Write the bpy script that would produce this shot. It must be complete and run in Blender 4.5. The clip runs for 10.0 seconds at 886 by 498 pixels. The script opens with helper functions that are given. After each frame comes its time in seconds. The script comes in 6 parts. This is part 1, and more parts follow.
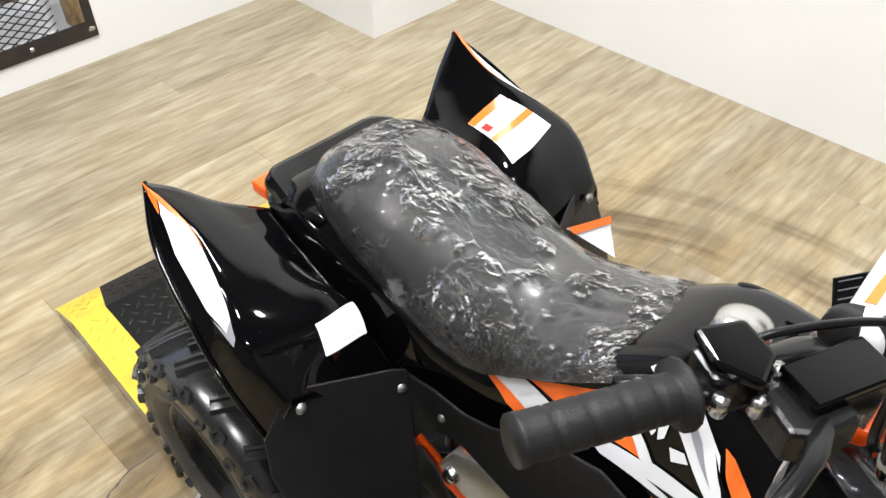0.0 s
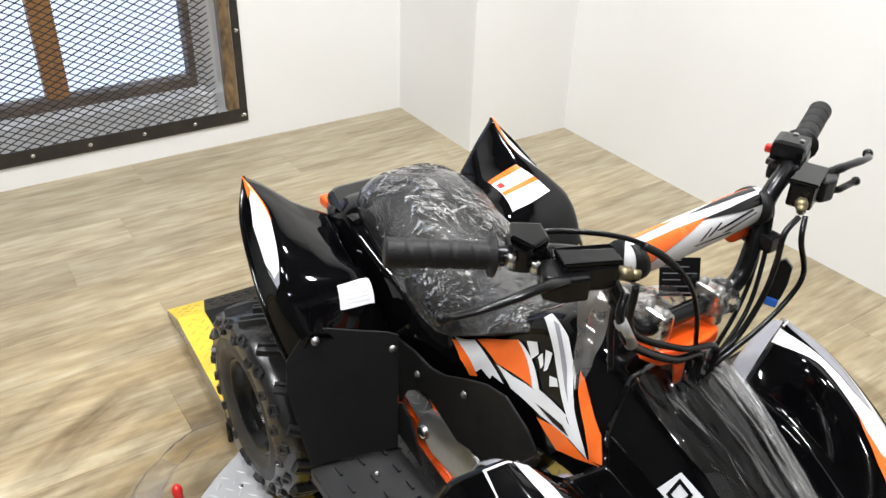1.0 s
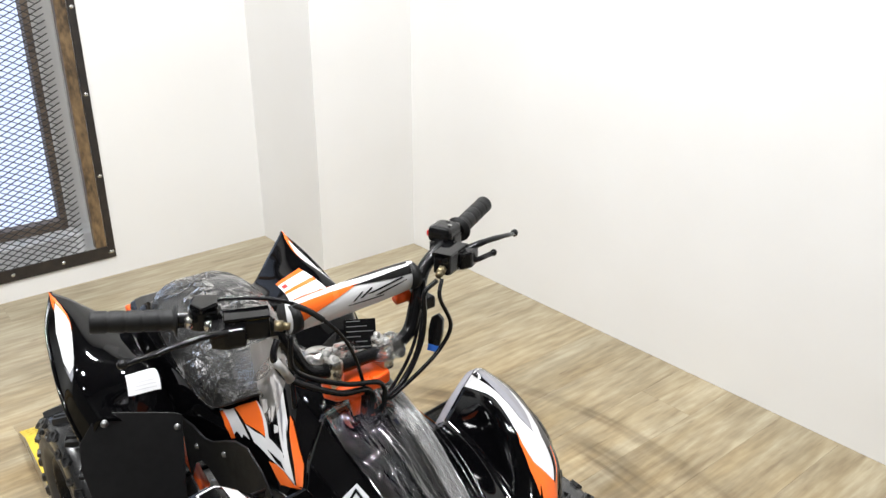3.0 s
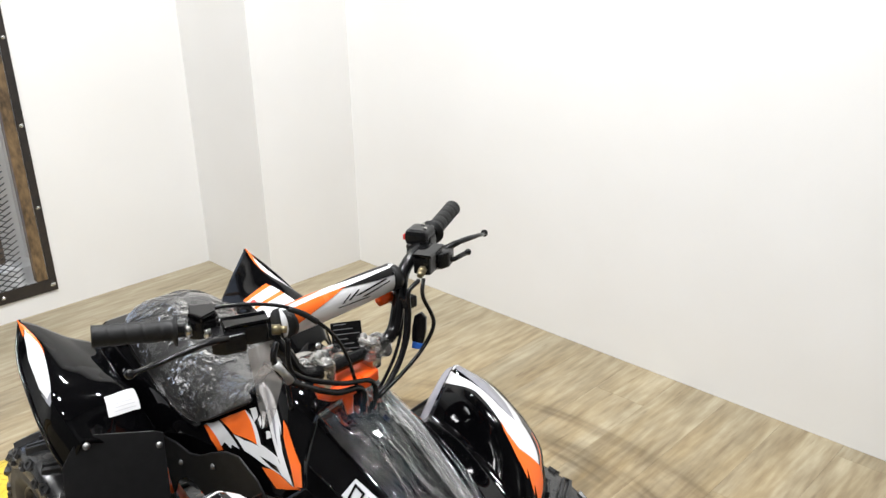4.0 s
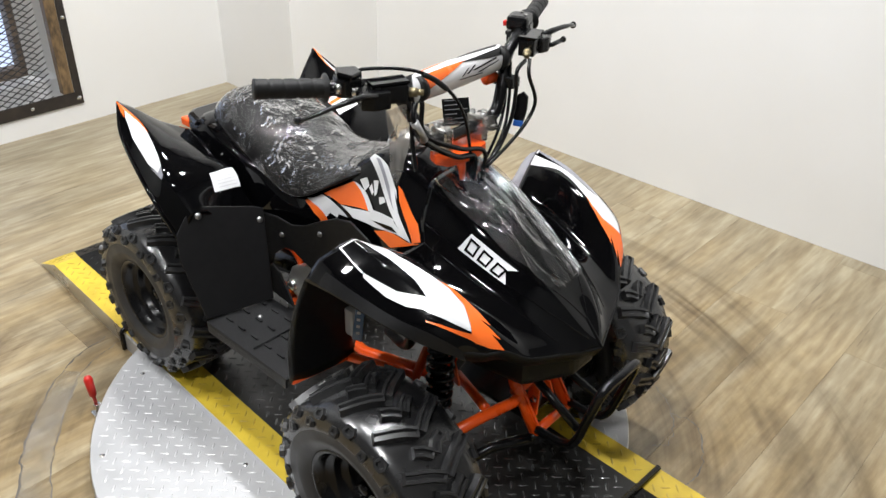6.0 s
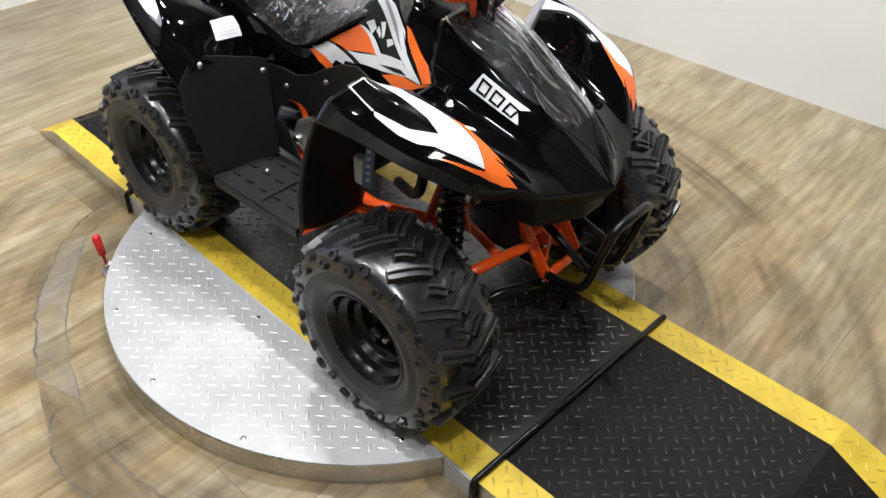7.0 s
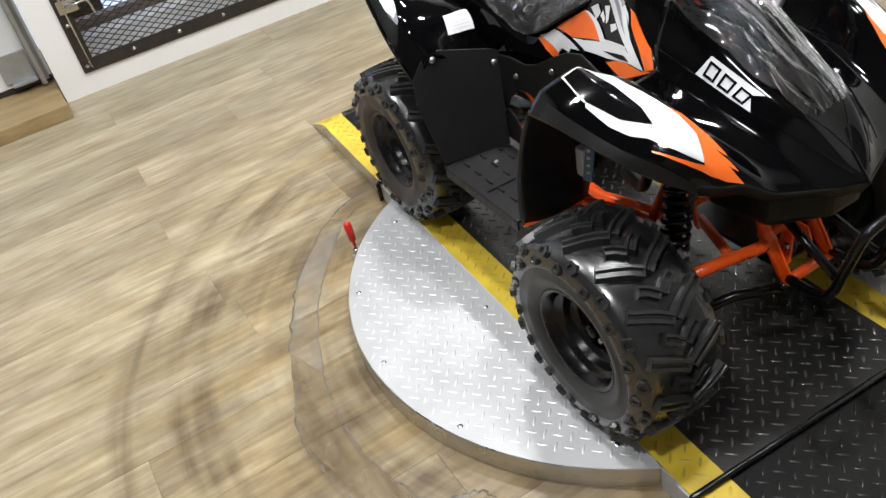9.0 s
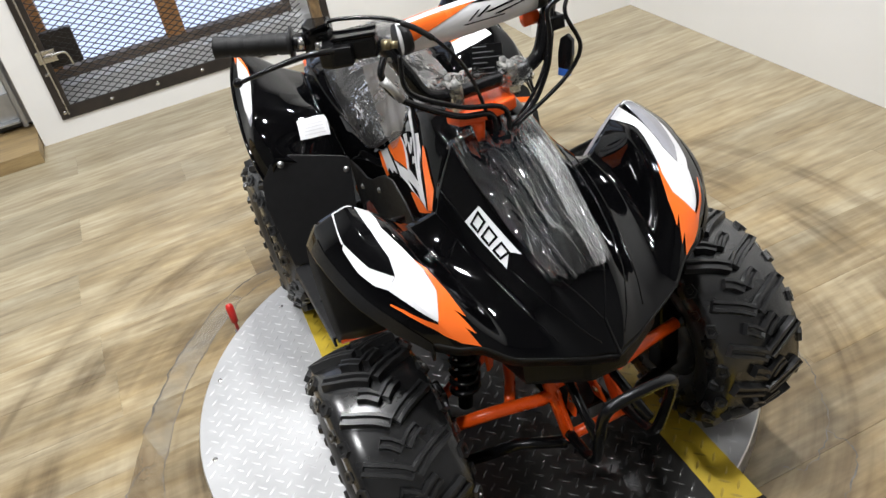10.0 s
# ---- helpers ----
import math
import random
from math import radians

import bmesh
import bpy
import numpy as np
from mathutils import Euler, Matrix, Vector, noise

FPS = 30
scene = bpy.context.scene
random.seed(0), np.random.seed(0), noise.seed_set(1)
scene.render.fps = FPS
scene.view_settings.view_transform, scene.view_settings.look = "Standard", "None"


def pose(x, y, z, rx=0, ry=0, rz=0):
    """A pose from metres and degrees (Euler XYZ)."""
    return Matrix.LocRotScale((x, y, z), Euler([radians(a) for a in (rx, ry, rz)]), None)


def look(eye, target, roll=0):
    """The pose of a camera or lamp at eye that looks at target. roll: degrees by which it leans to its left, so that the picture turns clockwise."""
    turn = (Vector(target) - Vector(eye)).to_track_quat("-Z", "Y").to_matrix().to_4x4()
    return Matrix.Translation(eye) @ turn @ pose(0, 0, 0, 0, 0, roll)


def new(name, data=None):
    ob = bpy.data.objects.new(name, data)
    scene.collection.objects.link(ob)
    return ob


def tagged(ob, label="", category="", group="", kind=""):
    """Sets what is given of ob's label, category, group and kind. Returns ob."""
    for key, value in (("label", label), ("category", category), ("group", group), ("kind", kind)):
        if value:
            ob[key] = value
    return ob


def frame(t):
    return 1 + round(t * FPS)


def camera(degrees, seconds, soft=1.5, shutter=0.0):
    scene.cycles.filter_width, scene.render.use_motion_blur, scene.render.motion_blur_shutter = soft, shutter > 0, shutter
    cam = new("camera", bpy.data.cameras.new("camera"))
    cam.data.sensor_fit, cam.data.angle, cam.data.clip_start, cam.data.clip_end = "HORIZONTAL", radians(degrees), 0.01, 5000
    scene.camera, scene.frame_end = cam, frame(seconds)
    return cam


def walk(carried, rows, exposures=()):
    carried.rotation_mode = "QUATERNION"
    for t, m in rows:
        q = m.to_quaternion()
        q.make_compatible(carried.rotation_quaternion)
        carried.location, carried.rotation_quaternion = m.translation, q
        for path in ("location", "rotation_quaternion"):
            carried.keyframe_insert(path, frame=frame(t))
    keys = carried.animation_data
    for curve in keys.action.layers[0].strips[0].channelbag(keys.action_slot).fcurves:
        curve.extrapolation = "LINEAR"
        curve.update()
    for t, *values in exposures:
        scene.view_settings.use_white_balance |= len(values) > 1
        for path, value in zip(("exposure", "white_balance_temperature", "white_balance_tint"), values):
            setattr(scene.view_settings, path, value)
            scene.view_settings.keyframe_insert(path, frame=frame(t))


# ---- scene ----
cam = camera(57.1, 10.0)
PATH = [
    (0, (0.425, -0.517, 1.293), (-0.674, 0.491, -0.041), -0.4),
    (0.5, (0.585, -0.499, 1.263), (-0.741, 0.392, 0.061), -0.6),
    (0.7, (0.692, -0.553, 1.289), (-0.688, 0.359, 0.164), 1.2),
    (1, (0.858, -0.627, 1.344), (-0.585, 0.282, 0.298), 2.1),
    (1.5, (1.068, -0.625, 1.382), (-0.466, 0.248, 0.442), 1.7),
    (2, (1.209, -0.569, 1.388), (-0.367, 0.32, 0.536), -0.4),
    (2.5, (1.257, -0.528, 1.405), (-0.271, 0.491, 0.613), -1.4),
    (2.7, (1.274, -0.521, 1.414), (-0.216, 0.566, 0.64), -0.3),
    (3.8, (1.303, -0.572, 1.422), (-0.137, 0.6, 0.677), -0.4),
    (4, (1.294, -0.629, 1.414), (-0.081, 0.635, 0.697), -1.2),
    (4.5, (1.238, -0.819, 1.419), (-0.005, 0.542, 0.643), -0.7),
    (5, (1.238, -0.886, 1.403), (0.008, 0.444, 0.558), 0.7),
    (5.2, (1.241, -0.889, 1.387), (0.006, 0.413, 0.505), 0.4),
    (5.5, (1.252, -0.914, 1.37), (0.023, 0.351, 0.427), 0.1),
    (5.7, (1.251, -0.918, 1.362), (0.032, 0.326, 0.379), 0.9),
    (6.8, (1.272, -0.964, 1.284), (0.143, 0.18, 0.093), 0.9),
    (7, (1.266, -0.971, 1.268), (0.179, 0.153, 0.021), 1.3),
    (7.5, (1.271, -0.984, 1.238), (0.23, 0.073, -0.102), 1.0),
    (8, (1.28, -1.001, 1.227), (0.236, -0.019, -0.169), -0.3),
    (8.5, (1.267, -0.994, 1.232), (0.068, -0.094, -0.092), -4.4),
    (9, (1.302, -0.854, 1.254), (-0.175, -0.294, 0.028), -12.9),
    (9.3, (1.372, -0.691, 1.276), (-0.209, -0.208, 0.151), -9.3),
    (9.5, (1.396, -0.597, 1.283), (-0.202, -0.163, 0.163), -11.2),
    (9.7, (1.424, -0.522, 1.292), (-0.157, -0.081, 0.149), -12.1),
    (10, (1.405, -0.369, 1.296), (-0.177, 0.066, 0.152), -11.5),
]
EXPOSURE = [(0, 0.30), (0.5, 0.20), (1.5, 0.14), (2.5, 0.13), (4.0, 0.05), (4.5, 0.04), (5.5, 0.03), (7, -0.02), (8, 0.02), (9, -0.01), (10, -0.03)]
walk(cam, [(t, look(eye, target, roll)) for t, eye, target, roll in PATH], EXPOSURE)

# ---------------------------------------------------------------- world, lamps, exposure
world = bpy.data.worlds.new("world")
scene.world = world
world.use_nodes = True
wn = world.node_tree.nodes
sky = wn.new("ShaderNodeTexSky")
sky.sky_type, sky.sun_disc = "NISHITA", False
sky.sun_elevation, sky.sun_rotation = radians(35), radians(120)
world.node_tree.links.new(sky.outputs[0], wn["Background"].inputs[0])
wn["Background"].inputs[1].default_value = 0.1
LAMP_POWER = 39.0

# ---------------------------------------------------------------- helpers
ROOM = Matrix.Translation((-1.574, 1.497, 0)) @ Matrix.Rotation(radians(2.4), 4, "Z")
DISC = (0.10, 0.0)
TOP = 0.055


def cat(ps, n):
    """Points along a smooth curve through ps."""
    ps = [Vector(p) for p in ps]
    if len(ps) == 2:
        return [ps[0].lerp(ps[1], i / n) for i in range(n + 1)]
    e = [ps[0] * 2 - ps[1]] + ps + [ps[-1] * 2 - ps[-2]]
    out = []
    m = len(ps) - 1
    for i in range(n + 1):
        s = i / n * m
        k = min(int(s), m - 1)
        t = s - k
        a, b, c, d = e[k:k + 4]
        out.append(0.5 * (2 * b + (c - a) * t + (2 * a - 5 * b + 4 * c - d) * t * t + (3 * b - a - 3 * c + d) * t ** 3))
    return out


def raw(name, verts, faces, mats, parent=None, label="", smooth=True, slots=None, m=None):
    me = bpy.data.meshes.new(name)
    me.from_pydata([tuple(v) for v in verts], [], faces)
    for k in (mats if isinstance(mats, (list, tuple)) else [mats]):
        me.materials.append(k)
    if slots:
        me.polygons.foreach_set("material_index", slots)
    me.polygons.foreach_set("use_smooth", [smooth] * len(me.polygons))
    me.update()
    ob = new(name, me)
    if parent:
        ob.parent = parent
    if m is not None:
        ob.matrix_basis = m
    if label:
        ob["label"] = label
    return ob


def part(name, bm, mat, parent=None, label="", smooth=False, m=None):
    me = bpy.data.meshes.new(name)
    bm.to_mesh(me)
    bm.free()
    for k in (mat if isinstance(mat, (list, tuple)) else [mat]):
        me.materials.append(k)
    me.polygons.foreach_set("use_smooth", [smooth] * len(me.polygons))
    ob = new(name, me)
    if parent:
        ob.parent = parent
    if m is not None:
        ob.matrix_basis = m
    if label:
        ob["label"] = label
    return ob


def box(bm, x0, x1, y0, y1, z0, z1, bevel=0.0, m=None):
    vs = [bm.verts.new((x, y, z)) for x in (x0, x1) for y in (y0, y1) for z in (z0, z1)]
    fs = [bm.faces.new([vs[i] for i in q]) for q in ((0, 1, 3, 2), (4, 6, 7, 5), (0, 4, 5, 1), (2, 3, 7, 6), (0, 2, 6, 4), (1, 5, 7, 3))]
    if bevel:
        es = list({e for f in fs for e in f.edges})
        r = bmesh.ops.bevel(bm, geom=es, offset=bevel, segments=2, affect="EDGES", profile=0.6)
        vs = list({v for f in r["faces"] for v in f.verts} | {v for v in vs if v.is_valid})
    if m is not None:
        bmesh.ops.transform(bm, matrix=m, verts=[v for v in vs if v.is_valid])
    return vs


def boxes(*specs):
    bm = bmesh.new()
    for s in specs:
        box(bm, *s)
    return bm


def prism(poly, z0, z1, bevel=0.0):
    """A flat plate with outline poly (x, y), from z0 to z1."""
    bm = bmesh.new()
    lo = [bm.verts.new((x, y, z0)) for x, y in poly]
    hi = [bm.verts.new((x, y, z1)) for x, y in poly]
    bm.faces.new(list(reversed(lo)))
    bm.faces.new(hi)
    n = len(poly)
    for i in range(n):
        bm.faces.new((lo[i], lo[(i + 1) % n], hi[(i + 1) % n], hi[i]))
    bmesh.ops.recalc_face_normals(bm, faces=bm.faces)
    if bevel:
        bmesh.ops.bevel(bm, geom=list(bm.edges), offset=bevel, segments=2, affect="EDGES", profile=0.6)
    return bm


def plate3(poly, thick, bevel=0.001):
    """A plate through 3D outline points, fanned from the middle, with thickness."""
    ps = [Vector(p) for p in poly]
    n = Vector((0, 0, 0))
    for i in range(len(ps)):
        n += ps[i].cross(ps[(i + 1) % len(ps)])
    n.normalize()
    mid = sum(ps, Vector()) / len(ps)
    n = sum(((ps[i] - mid).cross(ps[(i + 1) % len(ps)] - mid) for i in range(len(ps))), Vector()).normalized()
    ps = [p - n * n.dot(p - mid) for p in ps]
    bm = bmesh.new()
    a = [bm.verts.new(p + n * thick / 2) for p in ps]
    b = [bm.verts.new(p - n * thick / 2) for p in ps]
    bm.faces.new(a)
    bm.faces.new(list(reversed(b)))
    for i in range(len(ps)):
        j = (i + 1) % len(ps)
        bm.faces.new((a[j], a[i], b[i], b[j]))
    bmesh.ops.recalc_face_normals(bm, faces=bm.faces)
    if bevel:
        bmesh.ops.bevel(bm, geom=[e for e in bm.edges], offset=bevel, segments=1, affect="EDGES")
    bmesh.ops.triangulate(bm, faces=[f for f in bm.faces if len(f.verts) > 4])
    return bm


def tube_data(pts, r, seg=10, n=0, caps=True, flat=1.0):
    """Verts and faces of a round bar along pts (n > 0: smoothed to n steps); r may be a list."""
    ps = cat(pts, n) if n else [Vector(p) for p in pts]
    rs = r if isinstance(r, (list, tuple)) else [r] * len(ps)
    if len(rs) != len(ps):
        rs = [rs[min(int(i / (len(ps) - 1) * (len(rs) - 1) + 0.5), len(rs) - 1)] for i in range(len(ps))]
    verts, faces = [], []
    up = Vector((0, 0, 1))
    d0 = (ps[1] - ps[0]).normalized()
    if abs(d0.z) > 0.9:
        up = Vector((1, 0, 0))
    a = d0.cross(up).normalized()
    for i, p in enumerate(ps):
        d = (ps[min(i + 1, len(ps) - 1)] - ps[max(i - 1, 0)]).normalized()
        a = (a - d * a.dot(d)).normalized()
        b = d.cross(a)
        for k in range(seg):
            w = 2 * math.pi * k / seg
            verts.append(p + (a * math.cos(w) + b * math.sin(w) * flat) * rs[i])
    for i in range(len(ps) - 1):
        for k in range(seg):
            j = (k + 1) % seg
            faces.append((i * seg + k, i * seg + j, (i + 1) * seg + j, (i + 1) * seg + k))
    if caps:
        faces.append(tuple(reversed(range(seg))))
        faces.append(tuple(range((len(ps) - 1) * seg, len(ps) * seg)))
    return verts, faces


def tube(name, pts, r, mat, parent=None, label="", seg=10, n=0, flat=1.0):
    v, f = tube_data(pts, r, seg, n, flat=flat)
    return raw(name, v, f, mat, parent, label)


def revolve(profile, seg, axis="y"):
    """Verts and faces of profile (radius, along) turned about the axis."""
    verts, faces = [], []
    for r, h in profile:
        for k in range(seg):
            w = 2 * math.pi * k / seg
            c, s = r * math.cos(w), r * math.sin(w)
            verts.append((c, h, s) if axis == "y" else (c, s, h))
    for i in range(len(profile) - 1):
        for k in range(seg):
            j = (k + 1) % seg
            faces.append((i * seg + k, i * seg + j, (i + 1) * seg + j, (i + 1) * seg + k))
    return verts, faces


def join(*data):
    verts, faces = [], []
    for v, f in data:
        o = len(verts)
        verts += [tuple(p) for p in v]
        faces += [tuple(i + o for i in q) for q in f]
    return verts, faces


def mixed(ps, n, soft):
    """Points through ps, between a smooth curve (soft 1) and straight runs with creases (soft 0)."""
    m = len(ps) - 1
    out = []
    for i, p in enumerate(cat(ps, n)):
        t = i / n * m
        k = min(int(t), m - 1)
        out.append(Vector(ps[k]).lerp(Vector(ps[k + 1]), t - k).lerp(p, soft))
    return out


def spot(strings, s, t, soft=1.0):
    """The point of a sheet at s along and t across its strings."""
    def one(ps, q, soft):
        m = len(ps) - 1
        q = min(max(q, 0.0), m)
        k = min(int(q), m - 1)
        a, b = max(k - 1, 0), min(k + 2, m)
        p = [Vector(ps[a]) if k else Vector(ps[0]) * 2 - Vector(ps[1]), Vector(ps[k]), Vector(ps[k + 1]), Vector(ps[b]) if k + 2 <= m else Vector(ps[m]) * 2 - Vector(ps[m - 1])]
        u = q - k
        c = 0.5 * (2 * p[1] + (p[2] - p[0]) * u + (2 * p[0] - 5 * p[1] + 4 * p[2] - p[3]) * u * u + (3 * p[1] - p[0] - 3 * p[2] + p[3]) * u ** 3)
        return p[1].lerp(p[2], u).lerp(c, soft)
    return one([one(r, s, 1.0) for r in strings], t, soft)


def surface(strings, nu, nv, soft=1.0):
    """A smooth sheet through strings of points (all alike in number): verts, faces."""
    rows = [cat(s, nu) for s in strings]
    cols = [mixed([r[i] for r in rows], nv, soft) for i in range(nu + 1)]
    verts = [p for c in cols for p in c]
    w = nv + 1
    faces = [(i * w + j, (i + 1) * w + j, (i + 1) * w + j + 1, i * w + j + 1) for i in range(nu) for j in range(nv)]
    return verts, faces


def flip(strings):
    return [[(x, -y, z) for x, y, z in s] for s in strings]


def solid(ob, t, offset=-1.0, bevel=0.0):
    k = ob.modifiers.new("thickness", "SOLIDIFY")
    k.thickness, k.offset = t, offset
    return ob


# ---------------------------------------------------------------- materials
def mat(name, col, rough=0.5, metal=0.0, col2=None, scale=30.0, bump=0.0, bscale=60.0, stretch=None, coat=0.0, spec=0.5, space="Object", rough2=None):
    """A surface with two scales of change in colour and gloss and a fine relief."""
    m = bpy.data.materials.new(name)
    m.use_nodes = True
    nt = m.node_tree
    N, Lk = nt.nodes, nt.links
    b = N["Principled BSDF"]
    b.inputs["Roughness"].default_value, b.inputs["Metallic"].default_value = rough, metal
    b.inputs["Coat Weight"].default_value = coat
    b.inputs["Coat Roughness"].default_value = 0.06
    b.inputs["Specular IOR Level"].default_value = spec
    b.inputs["Base Color"].default_value = (*col, 1)
    tc = N.new("ShaderNodeTexCoord")
    mp = N.new("ShaderNodeMapping")
    Lk.new(tc.outputs[space], mp.inputs[0])
    if stretch:
        mp.inputs["Scale"].default_value = stretch
    big = N.new("ShaderNodeTexNoise")
    big.inputs["Scale"].default_value, big.inputs["Detail"].default_value = scale * 0.15, 3
    fine = N.new("ShaderNodeTexNoise")
    fine.inputs["Scale"].default_value, fine.inputs["Detail"].default_value = scale, 5
    for q in (big, fine):
        Lk.new(mp.outputs[0], q.inputs["Vector"])
    mx = N.new("ShaderNodeMix")
    mx.data_type = "FLOAT"
    mx.inputs[0].default_value = 0.5
    Lk.new(big.outputs[0], mx.inputs[2])
    Lk.new(fine.outputs[0], mx.inputs[3])
    if col2:
        cr = N.new("ShaderNodeValToRGB")
        cr.color_ramp.elements[0].position, cr.color_ramp.elements[1].position = 0.35, 0.65
        cr.color_ramp.elements[0].color, cr.color_ramp.elements[1].color = (*col2, 1), (*col, 1)
        Lk.new(mx.outputs[0], cr.inputs[0])
        Lk.new(cr.outputs[0], b.inputs["Base Color"])
    rr = N.new("ShaderNodeMapRange")
    rr.inputs["From Min"].default_value, rr.inputs["From Max"].default_value = 0.3, 0.7
    rr.inputs["To Min"].default_value = rough * 0.8
    rr.inputs["To Max"].default_value = rough2 if rough2 else min(1.0, rough * 1.2)
    Lk.new(mx.outputs[0], rr.inputs[0])
    Lk.new(rr.outputs[0], b.inputs["Roughness"])
    if bump:
        bn = N.new("ShaderNodeTexNoise")
        bn.inputs["Scale"].default_value, bn.inputs["Detail"].default_value = bscale, 4
        Lk.new(mp.outputs[0], bn.inputs["Vector"])
        bp = N.new("ShaderNodeBump")
        bp.inputs["Strength"].default_value, bp.inputs["Distance"].default_value = bump, 0.002
        Lk.new(bn.outputs[0], bp.inputs["Height"])
        Lk.new(bp.outputs[0], b.inputs["Normal"])
    return m


def worn_through(m, most):
    """Lets what lies below show where the coat is worn off."""
    N, Lk = m.node_tree.nodes, m.node_tree.links
    t = N.new("ShaderNodeBsdfTransparent")
    n = N.new("ShaderNodeTexNoise")
    n.inputs["Scale"].default_value, n.inputs["Detail"].default_value = 9, 5
    g = N.new("ShaderNodeNewGeometry")
    Lk.new(g.outputs["Position"], n.inputs["Vector"])
    r = N.new("ShaderNodeMapRange")
    r.inputs["From Min"].default_value, r.inputs["From Max"].default_value = 0.34, 0.62
    r.inputs["To Min"].default_value, r.inputs["To Max"].default_value = 0.1, most
    Lk.new(n.outputs[0], r.inputs[0])
    x = N.new("ShaderNodeMixShader")
    Lk.new(r.outputs[0], x.inputs[0])
    Lk.new(t.outputs[0], x.inputs[1])
    Lk.new(N["Principled BSDF"].outputs[0], x.inputs[2])
    Lk.new(x.outputs[0], N["Material Output"].inputs[0])
    return m


GLOSS = mat("gloss_black_plastic", (0.0014, 0.0014, 0.0017), 0.035, bump=0.02, bscale=40, rough2=0.07, spec=0.27)
MATTE = mat("matte_black_plastic", (0.005, 0.005, 0.0055), 0.40, bump=0.3, bscale=900, col2=(0.009, 0.009, 0.0095), scale=60, spec=0.24)
BOLT = mat("dull_zinc_bolt", (0.30, 0.30, 0.30), 0.4, 0.9, col2=(0.2, 0.2, 0.2), scale=90)
RUBBER = mat("tyre_rubber", (0.024, 0.024, 0.0245), 0.30, bump=0.08, bscale=300, col2=(0.010, 0.010, 0.0103), scale=50, spec=0.6)
SIDEWALL = mat("dull_tyre_sidewall", (0.026, 0.026, 0.027), 0.44, bump=0.06, bscale=260, col2=(0.040, 0.040, 0.041), scale=24, spec=0.35)
CARCASS = mat("shiny_tyre_carcass", (0.005, 0.005, 0.0056), 0.24, bump=0.03, bscale=200, col2=(0.011, 0.011, 0.0115), scale=30, spec=1.0, rough2=0.32)
GRIP = mat("grip_rubber", (0.007, 0.007, 0.0072), 0.48, bump=0.25, bscale=700, col2=(0.011, 0.011, 0.0112), spec=0.25)
BLACK_METAL = mat("black_painted_steel", (0.004, 0.004, 0.0045), 0.25, bump=0.03, bscale=200, spec=0.3)
ORANGE = mat("orange_paint", (0.92, 0.105, 0.007), 0.3, bump=0.03, bscale=200, col2=(0.82, 0.085, 0.006))
DEC_O = mat("orange_vinyl", (0.90, 0.16, 0.02), 0.25, col2=(0.82, 0.14, 0.02), scale=20)
DEC_W = mat("white_vinyl", (0.72, 0.72, 0.73), 0.2, col2=(0.65, 0.65, 0.67), scale=20)
# grey prints, and the sheen painted on the left black eye
DEC_G = mat("grey_vinyl_and_sheen", (0.30, 0.30, 0.33), 0.25, col2=(0.24, 0.24, 0.27), scale=30)
DEC_K = mat("black_vinyl", (0.003, 0.003, 0.0034), 0.1, spec=0.27)
PAPER = mat("label_paper", (0.80, 0.80, 0.80), 0.5, col2=(0.74, 0.74, 0.76), scale=80)
PRINT = mat("label_print", (0.16, 0.16, 0.17), 0.6)
RED = mat("red_plastic", (0.55, 0.02, 0.015), 0.35, bump=0.05)
BLUE_D = mat("blue_print", (0.03, 0.10, 0.22), 0.4)
BLUE = mat("blue_plastic", (0.02, 0.12, 0.5), 0.4)
SEAT = mat("seat_vinyl", (0.012, 0.012, 0.0125), 0.5, bump=0.2, bscale=400, spec=0.25)
CHROME = mat("bare_metal", (0.62, 0.61, 0.58), 0.25, 1.0, col2=(0.5, 0.49, 0.47), scale=80, bump=0.04, bscale=300)
CAST = mat("cast_aluminium", (0.55, 0.55, 0.54), 0.42, 0.9, col2=(0.42, 0.42, 0.41), scale=60, bump=0.2, bscale=250)
BRASS = mat("zinc_gold", (0.24, 0.20, 0.12), 0.4, 0.85)
# paler than the disc plate: the lugs' highlights are put into the colour
LUG_A = mat("highlit_lug", (0.62, 0.62, 0.625), 0.34, 0.35, col2=(0.50, 0.50, 0.505), scale=30)
ALU = mat("checker_aluminium", (0.52, 0.52, 0.525), 0.52, 0.30, col2=(0.42, 0.42, 0.425), scale=14, bump=0.06, bscale=200, rough2=0.68)
ALU_EDGE = mat("bare_aluminium_edge", (0.70, 0.69, 0.67), 0.30, 1.0, col2=(0.55, 0.54, 0.52), scale=20, bump=0.05, bscale=200)
PLATE_K = mat("black_checker_paint", (0.004, 0.0039, 0.0037), 0.38, col2=(0.013, 0.0125, 0.0115), scale=7, bump=0.10, bscale=250, spec=0.13, rough2=0.55)
# deck lugs: bright reflections put into the colour, over patchy wear
LUG_K = mat("lit_black_deck_lug", (0.20, 0.20, 0.202), 0.25, 0.5, col2=(0.06, 0.06, 0.06), scale=9, spec=0.7)
# deck paint lighter than the ramp's: reflected light put into its colour
PLATE_D = mat("lit_black_deck_paint", (0.010, 0.0098, 0.0095), 0.30, col2=(0.028, 0.027, 0.0255), scale=9, bump=0.12, bscale=250, spec=0.65, rough2=0.45)
LUG_P = mat("dusty_black_lug", (0.010, 0.0098, 0.0095), 0.38, col2=(0.005, 0.005, 0.005), scale=9, spec=0.3)
YELLOW = mat("yellow_floor_paint", (0.74, 0.54, 0.05), 0.42, col2=(0.46, 0.32, 0.03), scale=16, bump=0.1, bscale=200)
